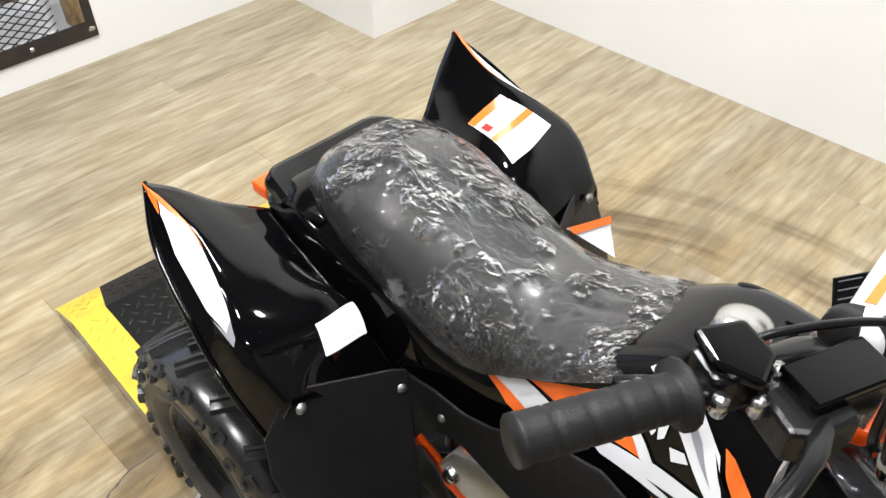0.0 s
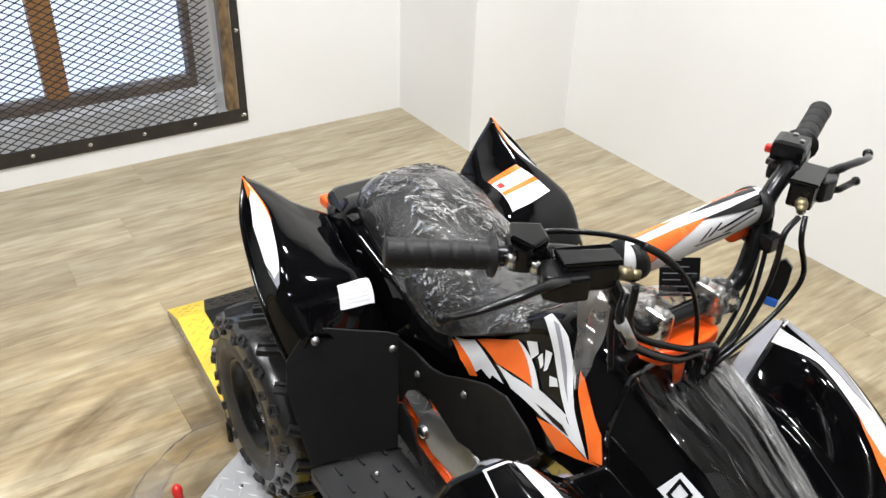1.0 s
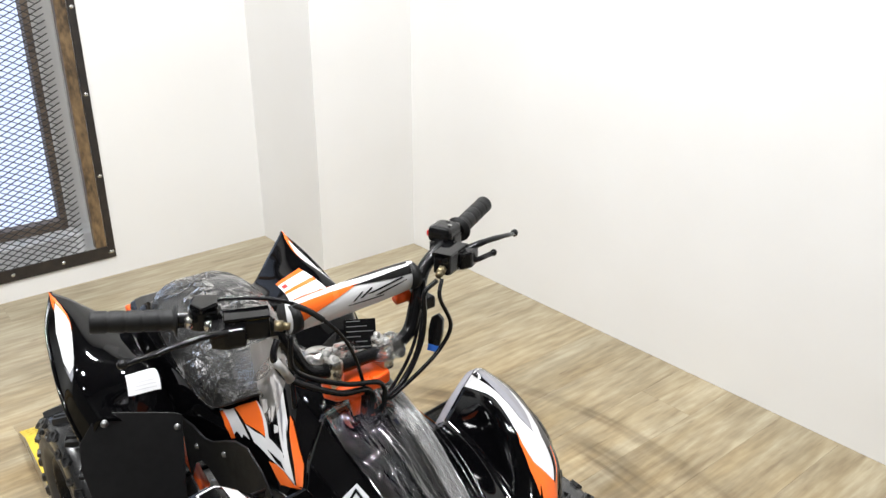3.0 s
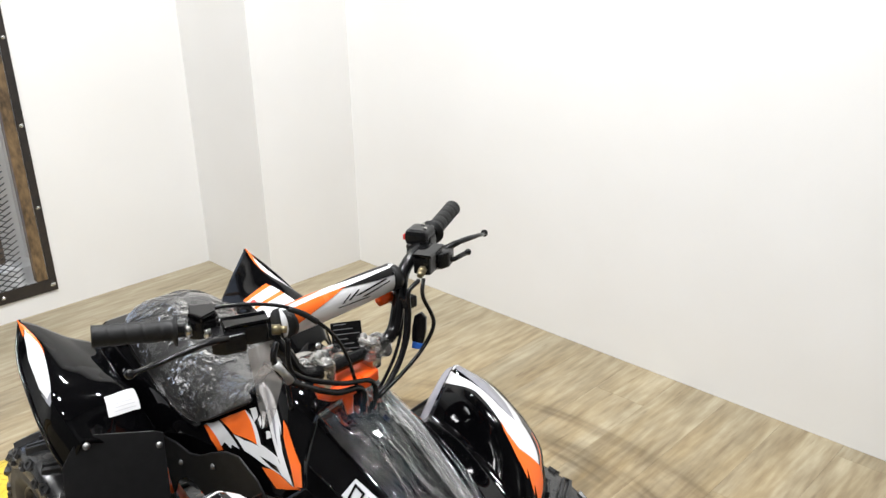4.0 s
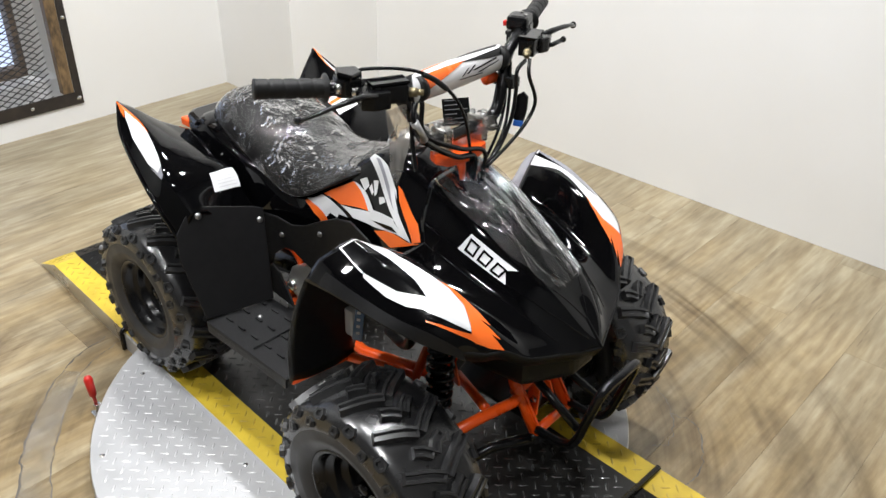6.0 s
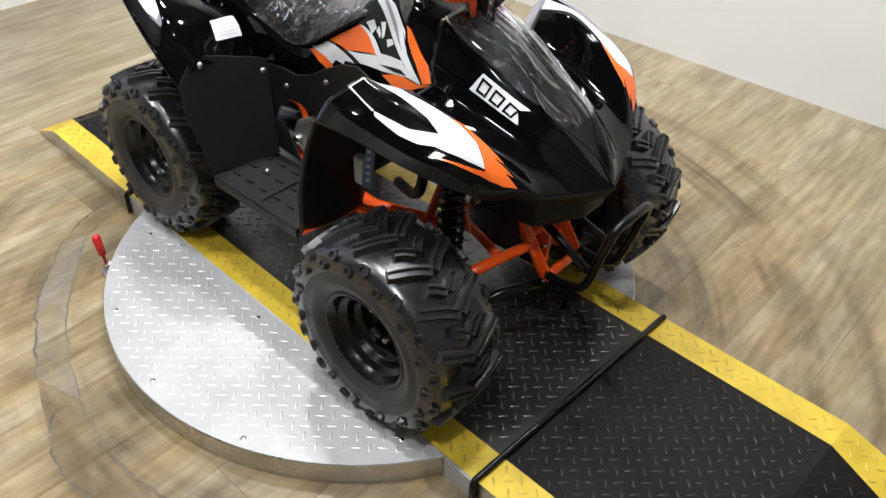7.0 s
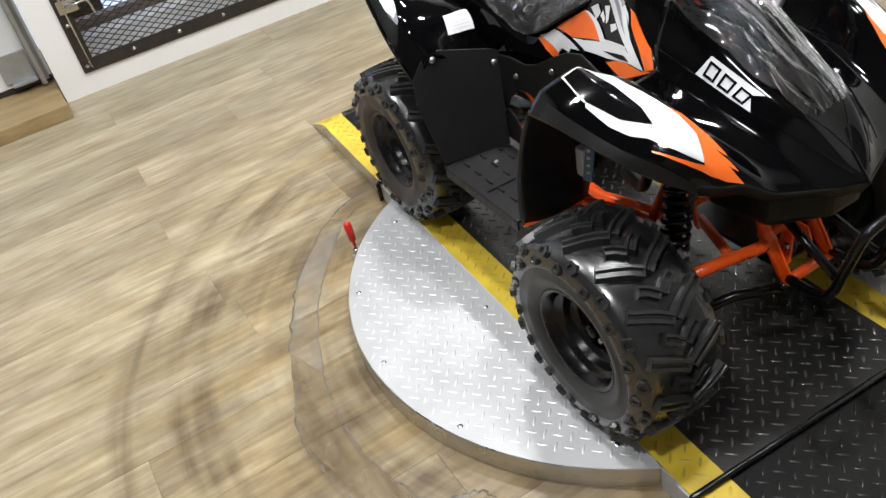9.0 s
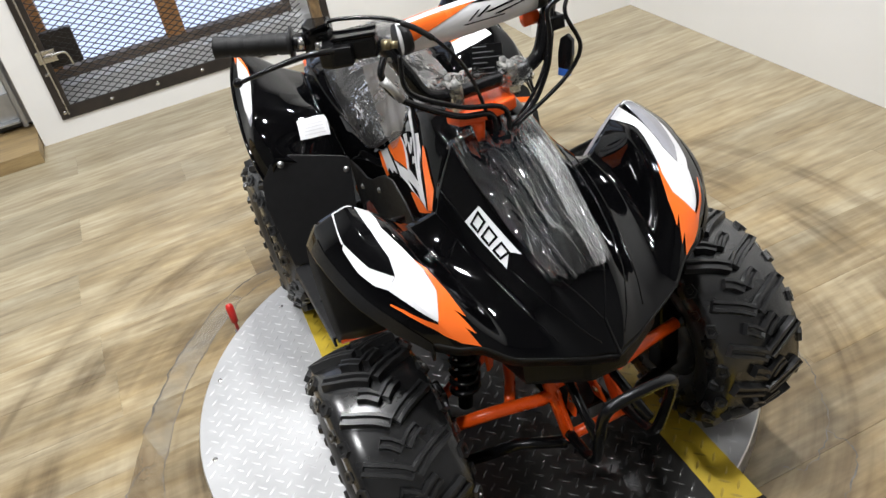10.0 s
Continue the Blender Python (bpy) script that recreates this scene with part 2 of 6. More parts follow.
YELLOW_LUG = mat("worn_yellow_lug", (0.62, 0.44, 0.045), 0.36, col2=(0.34, 0.24, 0.035), scale=20)
WALL = mat("white_wall_paint", (0.80, 0.795, 0.785), 0.7, bump=0.06, bscale=120, col2=(0.77, 0.762, 0.745), scale=3)
# unseen ceiling, kept dark to cut fill light and reflections
CEIL = mat("ceiling_paint", (0.16, 0.16, 0.162), 0.8, bump=0.08, bscale=80, col2=(0.12, 0.12, 0.122), scale=4)
# unseen walls, kept dark so the black plastic mirrors little light
WALL_G = mat("dark_unseen_wall", (0.13, 0.13, 0.13), 0.7, bump=0.06, bscale=120, col2=(0.10, 0.10, 0.10), scale=3)
OLD_WOOD = mat("old_mottled_timber", (0.24, 0.155, 0.075), 0.5, col2=(0.022, 0.014, 0.009), scale=22, stretch=(3, 3, 1.4), bump=0.2, bscale=60)
WEATHERED = mat("weathered_frame_wood", (0.19, 0.14, 0.10), 0.55, col2=(0.06, 0.045, 0.035), scale=22, stretch=(3, 1, 3), bump=0.2, bscale=60)
MESH = mat("black_mesh_steel", (0.02, 0.02, 0.021), 0.4, 0.3, col2=(0.035, 0.032, 0.03), scale=20)
STEEL_K = mat("dark_angle_iron", (0.03, 0.028, 0.027), 0.4, 0.5, col2=(0.055, 0.045, 0.04), scale=25, bump=0.1)
BROWN = mat("brown_wood_frame", (0.46, 0.23, 0.075), 0.5, col2=(0.27, 0.12, 0.038), scale=20, stretch=(6, 6, 0.6), bump=0.2, bscale=60)
WOOD = mat("bare_plank_wood", (0.40, 0.29, 0.14), 0.5, col2=(0.22, 0.15, 0.07), scale=20, stretch=(5, 0.6, 5), bump=0.1, bscale=40)
GALV = mat("galvanised_steel", (0.45, 0.46, 0.47), 0.4, 0.7, col2=(0.36, 0.37, 0.38), scale=30)
DOORW = mat("white_door_enamel", (0.72, 0.74, 0.75), 0.4, col2=(0.66, 0.68, 0.69), scale=4)
STONE = mat("pale_sill_stone", (0.74, 0.74, 0.73), 0.6, col2=(0.58, 0.58, 0.57), scale=20, bump=0.1)
CRACK = mat("dark_seam", (0.06, 0.052, 0.045), 0.8, col2=(0.18, 0.165, 0.15), scale=30)
PUTTY = worn_through(mat("grey_floor_putty", (0.40, 0.37, 0.32), 0.45, col2=(0.29, 0.26, 0.21), scale=22, bump=0.2, bscale=60), 0.45)
PATCH = worn_through(mat("brown_plank_patch", (0.33, 0.25, 0.15), 0.4, col2=(0.17, 0.115, 0.06), scale=16, stretch=(1, 4, 1), bump=0.1, bscale=60), 0.65)
PRINT_L = mat("pale_label_print", (0.55, 0.55, 0.57), 0.6)


def floor_mat():
    """Pale oak vinyl planks: grain along the board, tone by board, scuffed tyre arcs round the turntable."""
    m = bpy.data.materials.new("oak_vinyl_plank")
    m.use_nodes = True
    N, Lk = m.node_tree.nodes, m.node_tree.links
    b = N["Principled BSDF"]
    info = N.new("ShaderNodeObjectInfo")
    geo = N.new("ShaderNodeNewGeometry")
    mp = N.new("ShaderNodeMapping")
    tc = N.new("ShaderNodeTexCoord")
    Lk.new(tc.outputs["Object"], mp.inputs[0])
    mp.inputs["Scale"].default_value = (11, 1.3, 1)
    off = N.new("ShaderNodeMath")
    off.operation = "MULTIPLY"
    off.inputs[1].default_value = 40
    Lk.new(info.outputs["Random"], off.inputs[0])
    cmb = N.new("ShaderNodeCombineXYZ")
    Lk.new(off.outputs[0], cmb.inputs[0])
    Lk.new(off.outputs[0], cmb.inputs[1])
    Lk.new(cmb.outputs[0], mp.inputs["Location"])
    n1 = N.new("ShaderNodeTexNoise")
    n1.inputs["Scale"].default_value, n1.inputs["Detail"].default_value, n1.inputs["Distortion"].default_value = 1.3, 5, 0.6
    n2 = N.new("ShaderNodeTexNoise")
    n2.inputs["Scale"].default_value, n2.inputs["Detail"].default_value = 5.5, 7
    for q in (n1, n2):
        Lk.new(mp.outputs[0], q.inputs["Vector"])
    mx = N.new("ShaderNodeMix")
    mx.data_type = "FLOAT"
    mx.inputs[0].default_value = 0.55
    Lk.new(n1.outputs[0], mx.inputs[2])
    Lk.new(n2.outputs[0], mx.inputs[3])
    cr = N.new("ShaderNodeValToRGB")
    e = cr.color_ramp.elements
    e[0].position, e[0].color = 0.34, (0.222, 0.174, 0.106, 1)
    e[1].position, e[1].color = 0.66, (0.450, 0.400, 0.288, 1)
    k = e.new(0.5)
    k.color = (0.336, 0.283, 0.187, 1)
    Lk.new(mx.outputs[0], cr.inputs[0])
    # small dark knots and specks
    kn = N.new("ShaderNodeTexNoise")
    kn.inputs["Scale"].default_value, kn.inputs["Detail"].default_value = 4.5, 3
    Lk.new(mp.outputs[0], kn.inputs["Vector"])
    kr = N.new("ShaderNodeMapRange")
    kr.inputs["From Min"].default_value, kr.inputs["From Max"].default_value = 0.66, 0.74
    kr.inputs["To Max"].default_value = 0.55
    Lk.new(kn.outputs[0], kr.inputs[0])
    km = N.new("ShaderNodeMix")
    km.data_type = "RGBA"
    km.inputs[7].default_value = (0.15, 0.105, 0.06, 1)
    Lk.new(kr.outputs[0], km.inputs[0])
    Lk.new(cr.outputs[0], km.inputs[6])
    # tone by board
    tone = N.new("ShaderNodeHueSaturation")
    tr = N.new("ShaderNodeMapRange")
    tr.inputs["To Min"].default_value, tr.inputs["To Max"].default_value = 0.88, 1.10
    Lk.new(info.outputs["Random"], tr.inputs[0])
    Lk.new(tr.outputs[0], tone.inputs["Value"])
    Lk.new(km.outputs[2], tone.inputs["Color"])
    # rubber arcs where wheels turned round the disc
    sub = N.new("ShaderNodeVectorMath")
    sub.operation = "SUBTRACT"
    sub.inputs[1].default_value = (DISC[0], DISC[1], 0)
    Lk.new(geo.outputs["Position"], sub.inputs[0])
    ln = N.new("ShaderNodeVectorMath")
    ln.operation = "LENGTH"
    Lk.new(sub.outputs[0], ln.inputs[0])
    wob = N.new("ShaderNodeTexNoise")
    wob.inputs["Scale"].default_value, wob.inputs["Detail"].default_value = 2.2, 4
    Lk.new(geo.outputs["Position"], wob.inputs["Vector"])
    ad = N.new("ShaderNodeMath")
    ad.operation = "MULTIPLY_ADD"
    ad.inputs[1].default_value, ad.inputs[2].default_value = 0.10, -0.05
    Lk.new(wob.outputs[0], ad.inputs[0])
    rad = N.new("ShaderNodeMath")
    Lk.new(ln.outputs["Value"], rad.inputs[0])
    Lk.new(ad.outputs[0], rad.inputs[1])
    arc = N.new("ShaderNodeValToRGB")
    a = arc.color_ramp.elements
    a[0].position, a[0].color = 0.0, (0.25, 0.25, 0.25, 1)
    a[1].position, a[1].color = 1.0, (0, 0, 0, 1)
    for p, v in ((0.32, 0.8), (0.36, 0.75), (0.372, 0.7), (0.385, 0.95), (0.40, 0.75), (0.42, 0.5), (0.465, 0.35), (0.475, 1.0), (0.485, 0.7), (0.497, 0.95), (0.512, 0.9), (0.522, 0.25), (0.555, 0.25), (0.565, 0.7), (0.578, 0.55), (0.59, 0.08)):
        q = a.new(p)
        q.color = (v, v, v, 1)
    half = N.new("ShaderNodeMath")
    half.operation = "MULTIPLY"
    half.inputs[1].default_value = 0.5
    Lk.new(rad.outputs[0], half.inputs[0])
    Lk.new(half.outputs[0], arc.inputs[0])
    pat = N.new("ShaderNodeTexNoise")
    pat.inputs["Scale"].default_value, pat.inputs["Detail"].default_value = 3.1, 5
    Lk.new(geo.outputs["Position"], pat.inputs["Vector"])
    pr = N.new("ShaderNodeMapRange")
    pr.inputs["From Min"].default_value, pr.inputs["From Max"].default_value = 0.33, 0.56
    Lk.new(pat.outputs[0], pr.inputs[0])
    am = N.new("ShaderNodeMath")
    am.operation = "MULTIPLY"
    Lk.new(arc.outputs[0], am.inputs[0])
    Lk.new(pr.outputs[0], am.inputs[1])
    # fine streaks that run round the disc
    sep = N.new("ShaderNodeSeparateXYZ")
    Lk.new(sub.outputs[0], sep.inputs[0])
    ang = N.new("ShaderNodeMath")
    ang.operation = "ARCTAN2"
    Lk.new(sep.outputs[1], ang.inputs[0])
    Lk.new(sep.outputs[0], ang.inputs[1])
    polar = N.new("ShaderNodeCombineXYZ")
    Lk.new(ang.outputs[0], polar.inputs[0])
    rs = N.new("ShaderNodeMath")
    rs.operation = "MULTIPLY"
    rs.inputs[1].default_value = 24.0
    Lk.new(ln.outputs["Value"], rs.inputs[0])
    Lk.new(rs.outputs[0], polar.inputs[1])
    swirl = N.new("ShaderNodeTexNoise")
    swirl.inputs["Scale"].default_value, swirl.inputs["Detail"].default_value = 1.6, 5
    Lk.new(polar.outputs[0], swirl.inputs["Vector"])
    sr = N.new("ShaderNodeMapRange")
    sr.inputs["From Min"].default_value, sr.inputs["From Max"].default_value = 0.40, 0.66
    sr.inputs["To Min"].default_value, sr.inputs["To Max"].default_value = 0.6, 1.0
    Lk.new(swirl.outputs[0], sr.inputs[0])
    am2 = N.new("ShaderNodeMath")
    am2.operation = "MULTIPLY"
    Lk.new(am.outputs[0], am2.inputs[0])
    Lk.new(sr.outputs[0], am2.inputs[1])
    am = am2
    st = N.new("ShaderNodeMix")
    st.data_type = "RGBA"
    st.blend_type = "MULTIPLY"
    st.inputs[7].default_value = (0.22, 0.165, 0.095, 1)
    Lk.new(am.outputs[0], st.inputs[0])
    Lk.new(tone.outputs[0], st.inputs[6])
    # warmer, darker tone of the boards towards the turntable
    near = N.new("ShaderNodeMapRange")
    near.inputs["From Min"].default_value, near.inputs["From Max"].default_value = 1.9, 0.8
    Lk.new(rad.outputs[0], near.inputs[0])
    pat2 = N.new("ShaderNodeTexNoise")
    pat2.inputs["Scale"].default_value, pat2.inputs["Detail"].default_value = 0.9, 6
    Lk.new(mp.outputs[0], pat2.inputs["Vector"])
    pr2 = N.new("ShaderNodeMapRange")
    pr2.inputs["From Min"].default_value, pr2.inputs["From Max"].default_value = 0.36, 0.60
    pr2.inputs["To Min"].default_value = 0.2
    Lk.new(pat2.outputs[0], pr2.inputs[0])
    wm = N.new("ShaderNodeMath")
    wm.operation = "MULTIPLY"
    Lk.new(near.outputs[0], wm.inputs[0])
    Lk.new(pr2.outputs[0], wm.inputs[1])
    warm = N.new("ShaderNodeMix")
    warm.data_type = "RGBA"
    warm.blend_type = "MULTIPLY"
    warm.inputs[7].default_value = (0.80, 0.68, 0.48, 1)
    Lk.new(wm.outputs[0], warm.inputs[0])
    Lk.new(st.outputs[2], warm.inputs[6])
    bright = N.new("ShaderNodeHueSaturation")
    blot = N.new("ShaderNodeTexNoise")
    blot.inputs["Scale"].default_value, blot.inputs["Detail"].default_value, blot.inputs["Roughness"].default_value = 4.2, 5, 0.62
    Lk.new(geo.outputs["Position"], blot.inputs["Vector"])
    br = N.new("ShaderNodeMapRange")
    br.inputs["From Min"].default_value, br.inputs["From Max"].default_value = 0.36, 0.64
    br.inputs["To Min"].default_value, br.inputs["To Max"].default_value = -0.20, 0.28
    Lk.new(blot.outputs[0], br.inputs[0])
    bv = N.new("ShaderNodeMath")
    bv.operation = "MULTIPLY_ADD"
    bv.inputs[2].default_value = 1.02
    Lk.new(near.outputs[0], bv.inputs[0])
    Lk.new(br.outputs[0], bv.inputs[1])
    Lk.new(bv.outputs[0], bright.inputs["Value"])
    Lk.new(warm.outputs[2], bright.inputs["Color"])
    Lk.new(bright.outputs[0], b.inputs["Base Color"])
    rr = N.new("ShaderNodeMapRange")
    rr.inputs["To Min"].default_value, rr.inputs["To Max"].default_value = 0.30, 0.5
    Lk.new(n2.outputs[0], rr.inputs[0])
    Lk.new(rr.outputs[0], b.inputs["Roughness"])
    bp = N.new("ShaderNodeBump")
    bp.inputs["Strength"].default_value, bp.inputs["Distance"].default_value = 0.15, 0.001
    Lk.new(n2.outputs[0], bp.inputs["Height"])
    Lk.new(bp.outputs[0], b.inputs["Normal"])
    return m


def film_mat(name, scale, strength, haze, tint=(1, 1, 1), stretch=(1, 1, 1), clear=(0.47, 0.58), rough=0.10, crumple=1.0, base=0.02, fold_up=1.3):
    """Clear packing film: long soft folds, crumpled in patches, slightly milky."""
    m = bpy.data.materials.new(name)
    m.use_nodes = True
    N, Lk = m.node_tree.nodes, m.node_tree.links
    N.remove(N["Principled BSDF"])
    tr = N.new("ShaderNodeBsdfTransparent")
    tr.inputs[0].default_value = (*tint, 1)
    gl = N.new("ShaderNodeBsdfGlossy")
    gl.inputs["Color"].default_value, gl.inputs["Roughness"].default_value = (1, 1, 1, 1), rough
    df = N.new("ShaderNodeBsdfDiffuse")
    df.inputs[0].default_value = (0.8, 0.79, 0.78, 1)
    tc = N.new("ShaderNodeTexCoord")
    mp = N.new("ShaderNodeMapping")
    mp.inputs["Scale"].default_value = stretch
    Lk.new(tc.outputs["Object"], mp.inputs[0])
    fold = N.new("ShaderNodeTexNoise")
    fold.inputs["Scale"].default_value, fold.inputs["Detail"].default_value, fold.inputs["Distortion"].default_value = scale * 0.3, 2.2, 0.5
    no = N.new("ShaderNodeTexNoise")
    no.inputs["Scale"].default_value, no.inputs["Detail"].default_value, no.inputs["Distortion"].default_value = scale * 0.8, 4, 1.2
    patch = N.new("ShaderNodeTexNoise")
    patch.inputs["Scale"].default_value, patch.inputs["Detail"].default_value = 16, 3
    Lk.new(tc.outputs["Object"], patch.inputs["Vector"])
    for q in (fold, no):
        Lk.new(mp.outputs[0], q.inputs["Vector"])
    warp = N.new("ShaderNodeMix")
    warp.data_type = "VECTOR"
    warp.inputs[0].default_value = 0.10
    Lk.new(mp.outputs[0], warp.inputs[4])
    Lk.new(no.outputs["Color"], warp.inputs[5])
    vo = N.new("ShaderNodeTexVoronoi")
    vo.inputs["Scale"].default_value = scale
    Lk.new(warp.outputs[1], vo.inputs["Vector"])
    mask = N.new("ShaderNodeMapRange")
    mask.interpolation_type = "SMOOTHSTEP"
    mask.inputs["From Min"].default_value, mask.inputs["From Max"].default_value = clear
    mask.inputs["To Min"].default_value, mask.inputs["To Max"].default_value = 0.12, crumple
    Lk.new(patch.outputs[0], mask.inputs[0])
    crease = N.new("ShaderNodeMath")
    crease.operation = "MULTIPLY"
    Lk.new(vo.outputs["Distance"], crease.inputs[0])
    Lk.new(mask.outputs[0], crease.inputs[1])
    sm = N.new("ShaderNodeMath")
    sm.operation = "MULTIPLY_ADD"
    sm.inputs[1].default_value = fold_up
    Lk.new(fold.outputs[0], sm.inputs[0])
    Lk.new(crease.outputs[0], sm.inputs[2])
    bp = N.new("ShaderNodeBump")
    bp.inputs["Strength"].default_value, bp.inputs["Distance"].default_value = strength, 0.014
    Lk.new(sm.outputs[0], bp.inputs["Height"])
    Lk.new(bp.outputs[0], gl.inputs["Normal"])
    fr = N.new("ShaderNodeFresnel")
    fr.inputs[0].default_value = 1.5
    Lk.new(bp.outputs[0], fr.inputs["Normal"])
    k1 = N.new("ShaderNodeMath")
    k1.operation = "MULTIPLY_ADD"
    k1.use_clamp = True
    k1.inputs[1].default_value, k1.inputs[2].default_value = 1.5, base
    Lk.new(fr.outputs[0], k1.inputs[0])
    mx = N.new("ShaderNodeMixShader")
    Lk.new(k1.outputs[0], mx.inputs[0])
    Lk.new(tr.outputs[0], mx.inputs[1])
    Lk.new(gl.outputs[0], mx.inputs[2])
    hz = N.new("ShaderNodeMapRange")
    hz.inputs["From Min"].default_value, hz.inputs["From Max"].default_value = 0.35, 0.65
    hz.inputs["To Min"].default_value, hz.inputs["To Max"].default_value = haze * 0.5, haze * 1.5
    Lk.new(fold.outputs[0], hz.inputs[0])
    m2 = N.new("ShaderNodeMixShader")
    Lk.new(hz.outputs[0], m2.inputs[0])
    Lk.new(mx.outputs[0], m2.inputs[1])
    Lk.new(df.outputs[0], m2.inputs[2])
    Lk.new(m2.outputs[0], N["Material Output"].inputs[0])
    return m


def glow(name, col, s):
    m = bpy.data.materials.new(name)
    m.use_nodes = True
    N = m.node_tree.nodes
    N.remove(N["Principled BSDF"])
    e = N.new("ShaderNodeEmission")
    e.inputs[0].default_value, e.inputs[1].default_value = (*col, 1), s
    m.node_tree.links.new(e.outputs[0], N["Material Output"].inputs[0])
    return m


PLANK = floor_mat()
FILM = film_mat("seat_film", 30, 1.0, 0.018, stretch=(0.8, 1.25, 1), crumple=1.8, rough=0.07, base=0.0, clear=(0.49, 0.60), fold_up=0.45)
FILM_H = film_mat("hood_film", 34, 0.10, 0.001, stretch=(0.3, 2.0, 2), clear=(0.5, 0.7), crumple=0.3, rough=0.04, base=0.06, fold_up=0.6)
FILM_M = film_mat("dull_film", 30, 0.2, 0.07, stretch=(0.5, 3, 2), clear=(0.5, 0.7), crumple=0.3, rough=0.25, base=0.04, fold_up=0.6)
FILM_W = film_mat("milky_film", 30, 0.4, 0.36, tint=(0.95, 0.9, 0.88))
DIFFUSER = glow("lamp_diffuser", (1.0, 0.98, 0.95), 6.0)
DAYLIGHT = glow("outdoor_daylight", (0.66, 0.77, 1.0), 1.3)

# ---------------------------------------------------------------- room
BACK, FAR_V, FRONT_U, CEIL_Z = -0.55, -4.7, 3.6, 3.0
GATE_V0, GATE_V1, GATE_Z0, GATE_Z1 = -2.358, -1.18, 0.083, 2.10
JAMB_V, DOOR_U = -2.464, -0.69


def wall(name, *specs, mat=WALL, label="white painted plaster wall", category="wall"):
    return tagged(part(name, boxes(*specs), mat, m=ROOM), label, category, kind="structure")


wall("wall_right", (-0.02, FRONT_U, 0, 0.12, 0, CEIL_Z))
wall("wall_corner_column", (BACK - 0.12, -0.02, -0.487, 0.12, 0, CEIL_Z), label="boxed-in white corner column")
wall("wall_back", (BACK - 0.12, BACK, GATE_V1, -0.487, 0, CEIL_Z), (BACK - 0.12, BACK, JAMB_V, GATE_V0, 0, CEIL_Z),
     (BACK - 0.12, BACK, GATE_V0, GATE_V1, 0, GATE_Z0), (BACK - 0.12, BACK, GATE_V0, GATE_V1, GATE_Z1, CEIL_Z),
     (-1.1, BACK - 0.12, GATE_V1 - 0.02, GATE_V1 + 0.1, 0, CEIL_Z), (-1.1, BACK - 0.12, GATE_V0 - 0.1, GATE_V0 + 0.02, 0, CEIL_Z),
     (-1.1, BACK - 0.12, GATE_V0 + 0.02, GATE_V1 - 0.02, GATE_Z1 + 0.02, CEIL_Z))
wall("wall_left", (-0.9, FRONT_U, FAR_V - 0.12, FAR_V, 0, CEIL_Z), mat=WALL_G, label="unseen wall, darkened to keep reflections low")
wall("wall_front", (FRONT_U, FRONT_U + 0.12, FAR_V - 0.12, 0.12, 0, CEIL_Z), mat=WALL_G, label="unseen wall, darkened to keep reflections low")
wall("wall_door_recess", (-0.9, BACK - 0.12, JAMB_V, JAMB_V + 0.1, 0, CEIL_Z), (-0.9, -0.8, FAR_V, JAMB_V, 2.3, CEIL_Z))
tagged(part("ceiling", boxes((-1.3, FRONT_U + 0.12, FAR_V - 0.12, 0.12, CEIL_Z, CEIL_Z + 0.1)), CEIL, m=ROOM), "unseen ceiling, darkened to cut fill light", "ceiling", kind="structure")
tagged(part("subfloor", boxes((-1.3, FRONT_U + 0.12, FAR_V - 0.12, 0.12, -0.08, -0.004)), CRACK, m=ROOM), "dark subfloor under the planks", "floor", kind="structure")

# ceiling lamps: LED battens
for u, v in ((0.65, -1.1), (0.65, -3.0), (1.6, -2.05), (1.95, -1.1), (2.75, -3.0)):
    lamp = tagged(part("ceiling_light", boxes((-0.13, 0.13, -0.07, 0.07, 0, 0.05, 0.006)), DOORW, m=ROOM @ Matrix.Translation((u, v, CEIL_Z - 0.05))), "white LED panel lamp on the ceiling", "lamp", "ceiling lamps")
    part("diffuser", boxes((-0.115, 0.115, -0.055, 0.055, -0.006, -0.001)), DIFFUSER, lamp)
    ld = bpy.data.lights.new("lamp_light", "AREA")
    ld.shape, ld.size, ld.size_y, ld.energy, ld.color = "RECTANGLE", 0.22, 0.10, LAMP_POWER, (0.955, 0.965, 0.975)
    lo = new("lamp_light", ld)
    lo.parent = lamp
    lo.matrix_basis = Matrix.Translation((0, 0, -0.012))

# gate with expanded metal in the back wall
gate = tagged(new("mesh_gate"), "dark steel security gate with expanded metal mesh, closed", "gate")
gate.matrix_basis = ROOM @ Matrix.Translation((BACK, GATE_V0, GATE_Z0))
GW, GH, FW = GATE_V1 - GATE_V0, GATE_Z1 - GATE_Z0, 0.052
for nm, s in (("frame_bar", (0.002, 0.008, 0, GW, 0, FW)), ("frame_bar", (0.002, 0.008, 0, GW, GH - FW, GH)), ("frame_bar", (0.002, 0.0075, 0, FW, FW, GH - FW)), ("frame_bar", (0.002, 0.0075, GW - 0.03, GW, FW, GH - FW))):
    part(nm, boxes((*s, 0.0015)), STEEL_K, gate)
part("timber_stop", boxes((-0.03, 0.006, GW - 0.075, GW - 0.031, FW, GH - FW, 0.003)), OLD_WOOD, gate, "weathered brown timber strip")
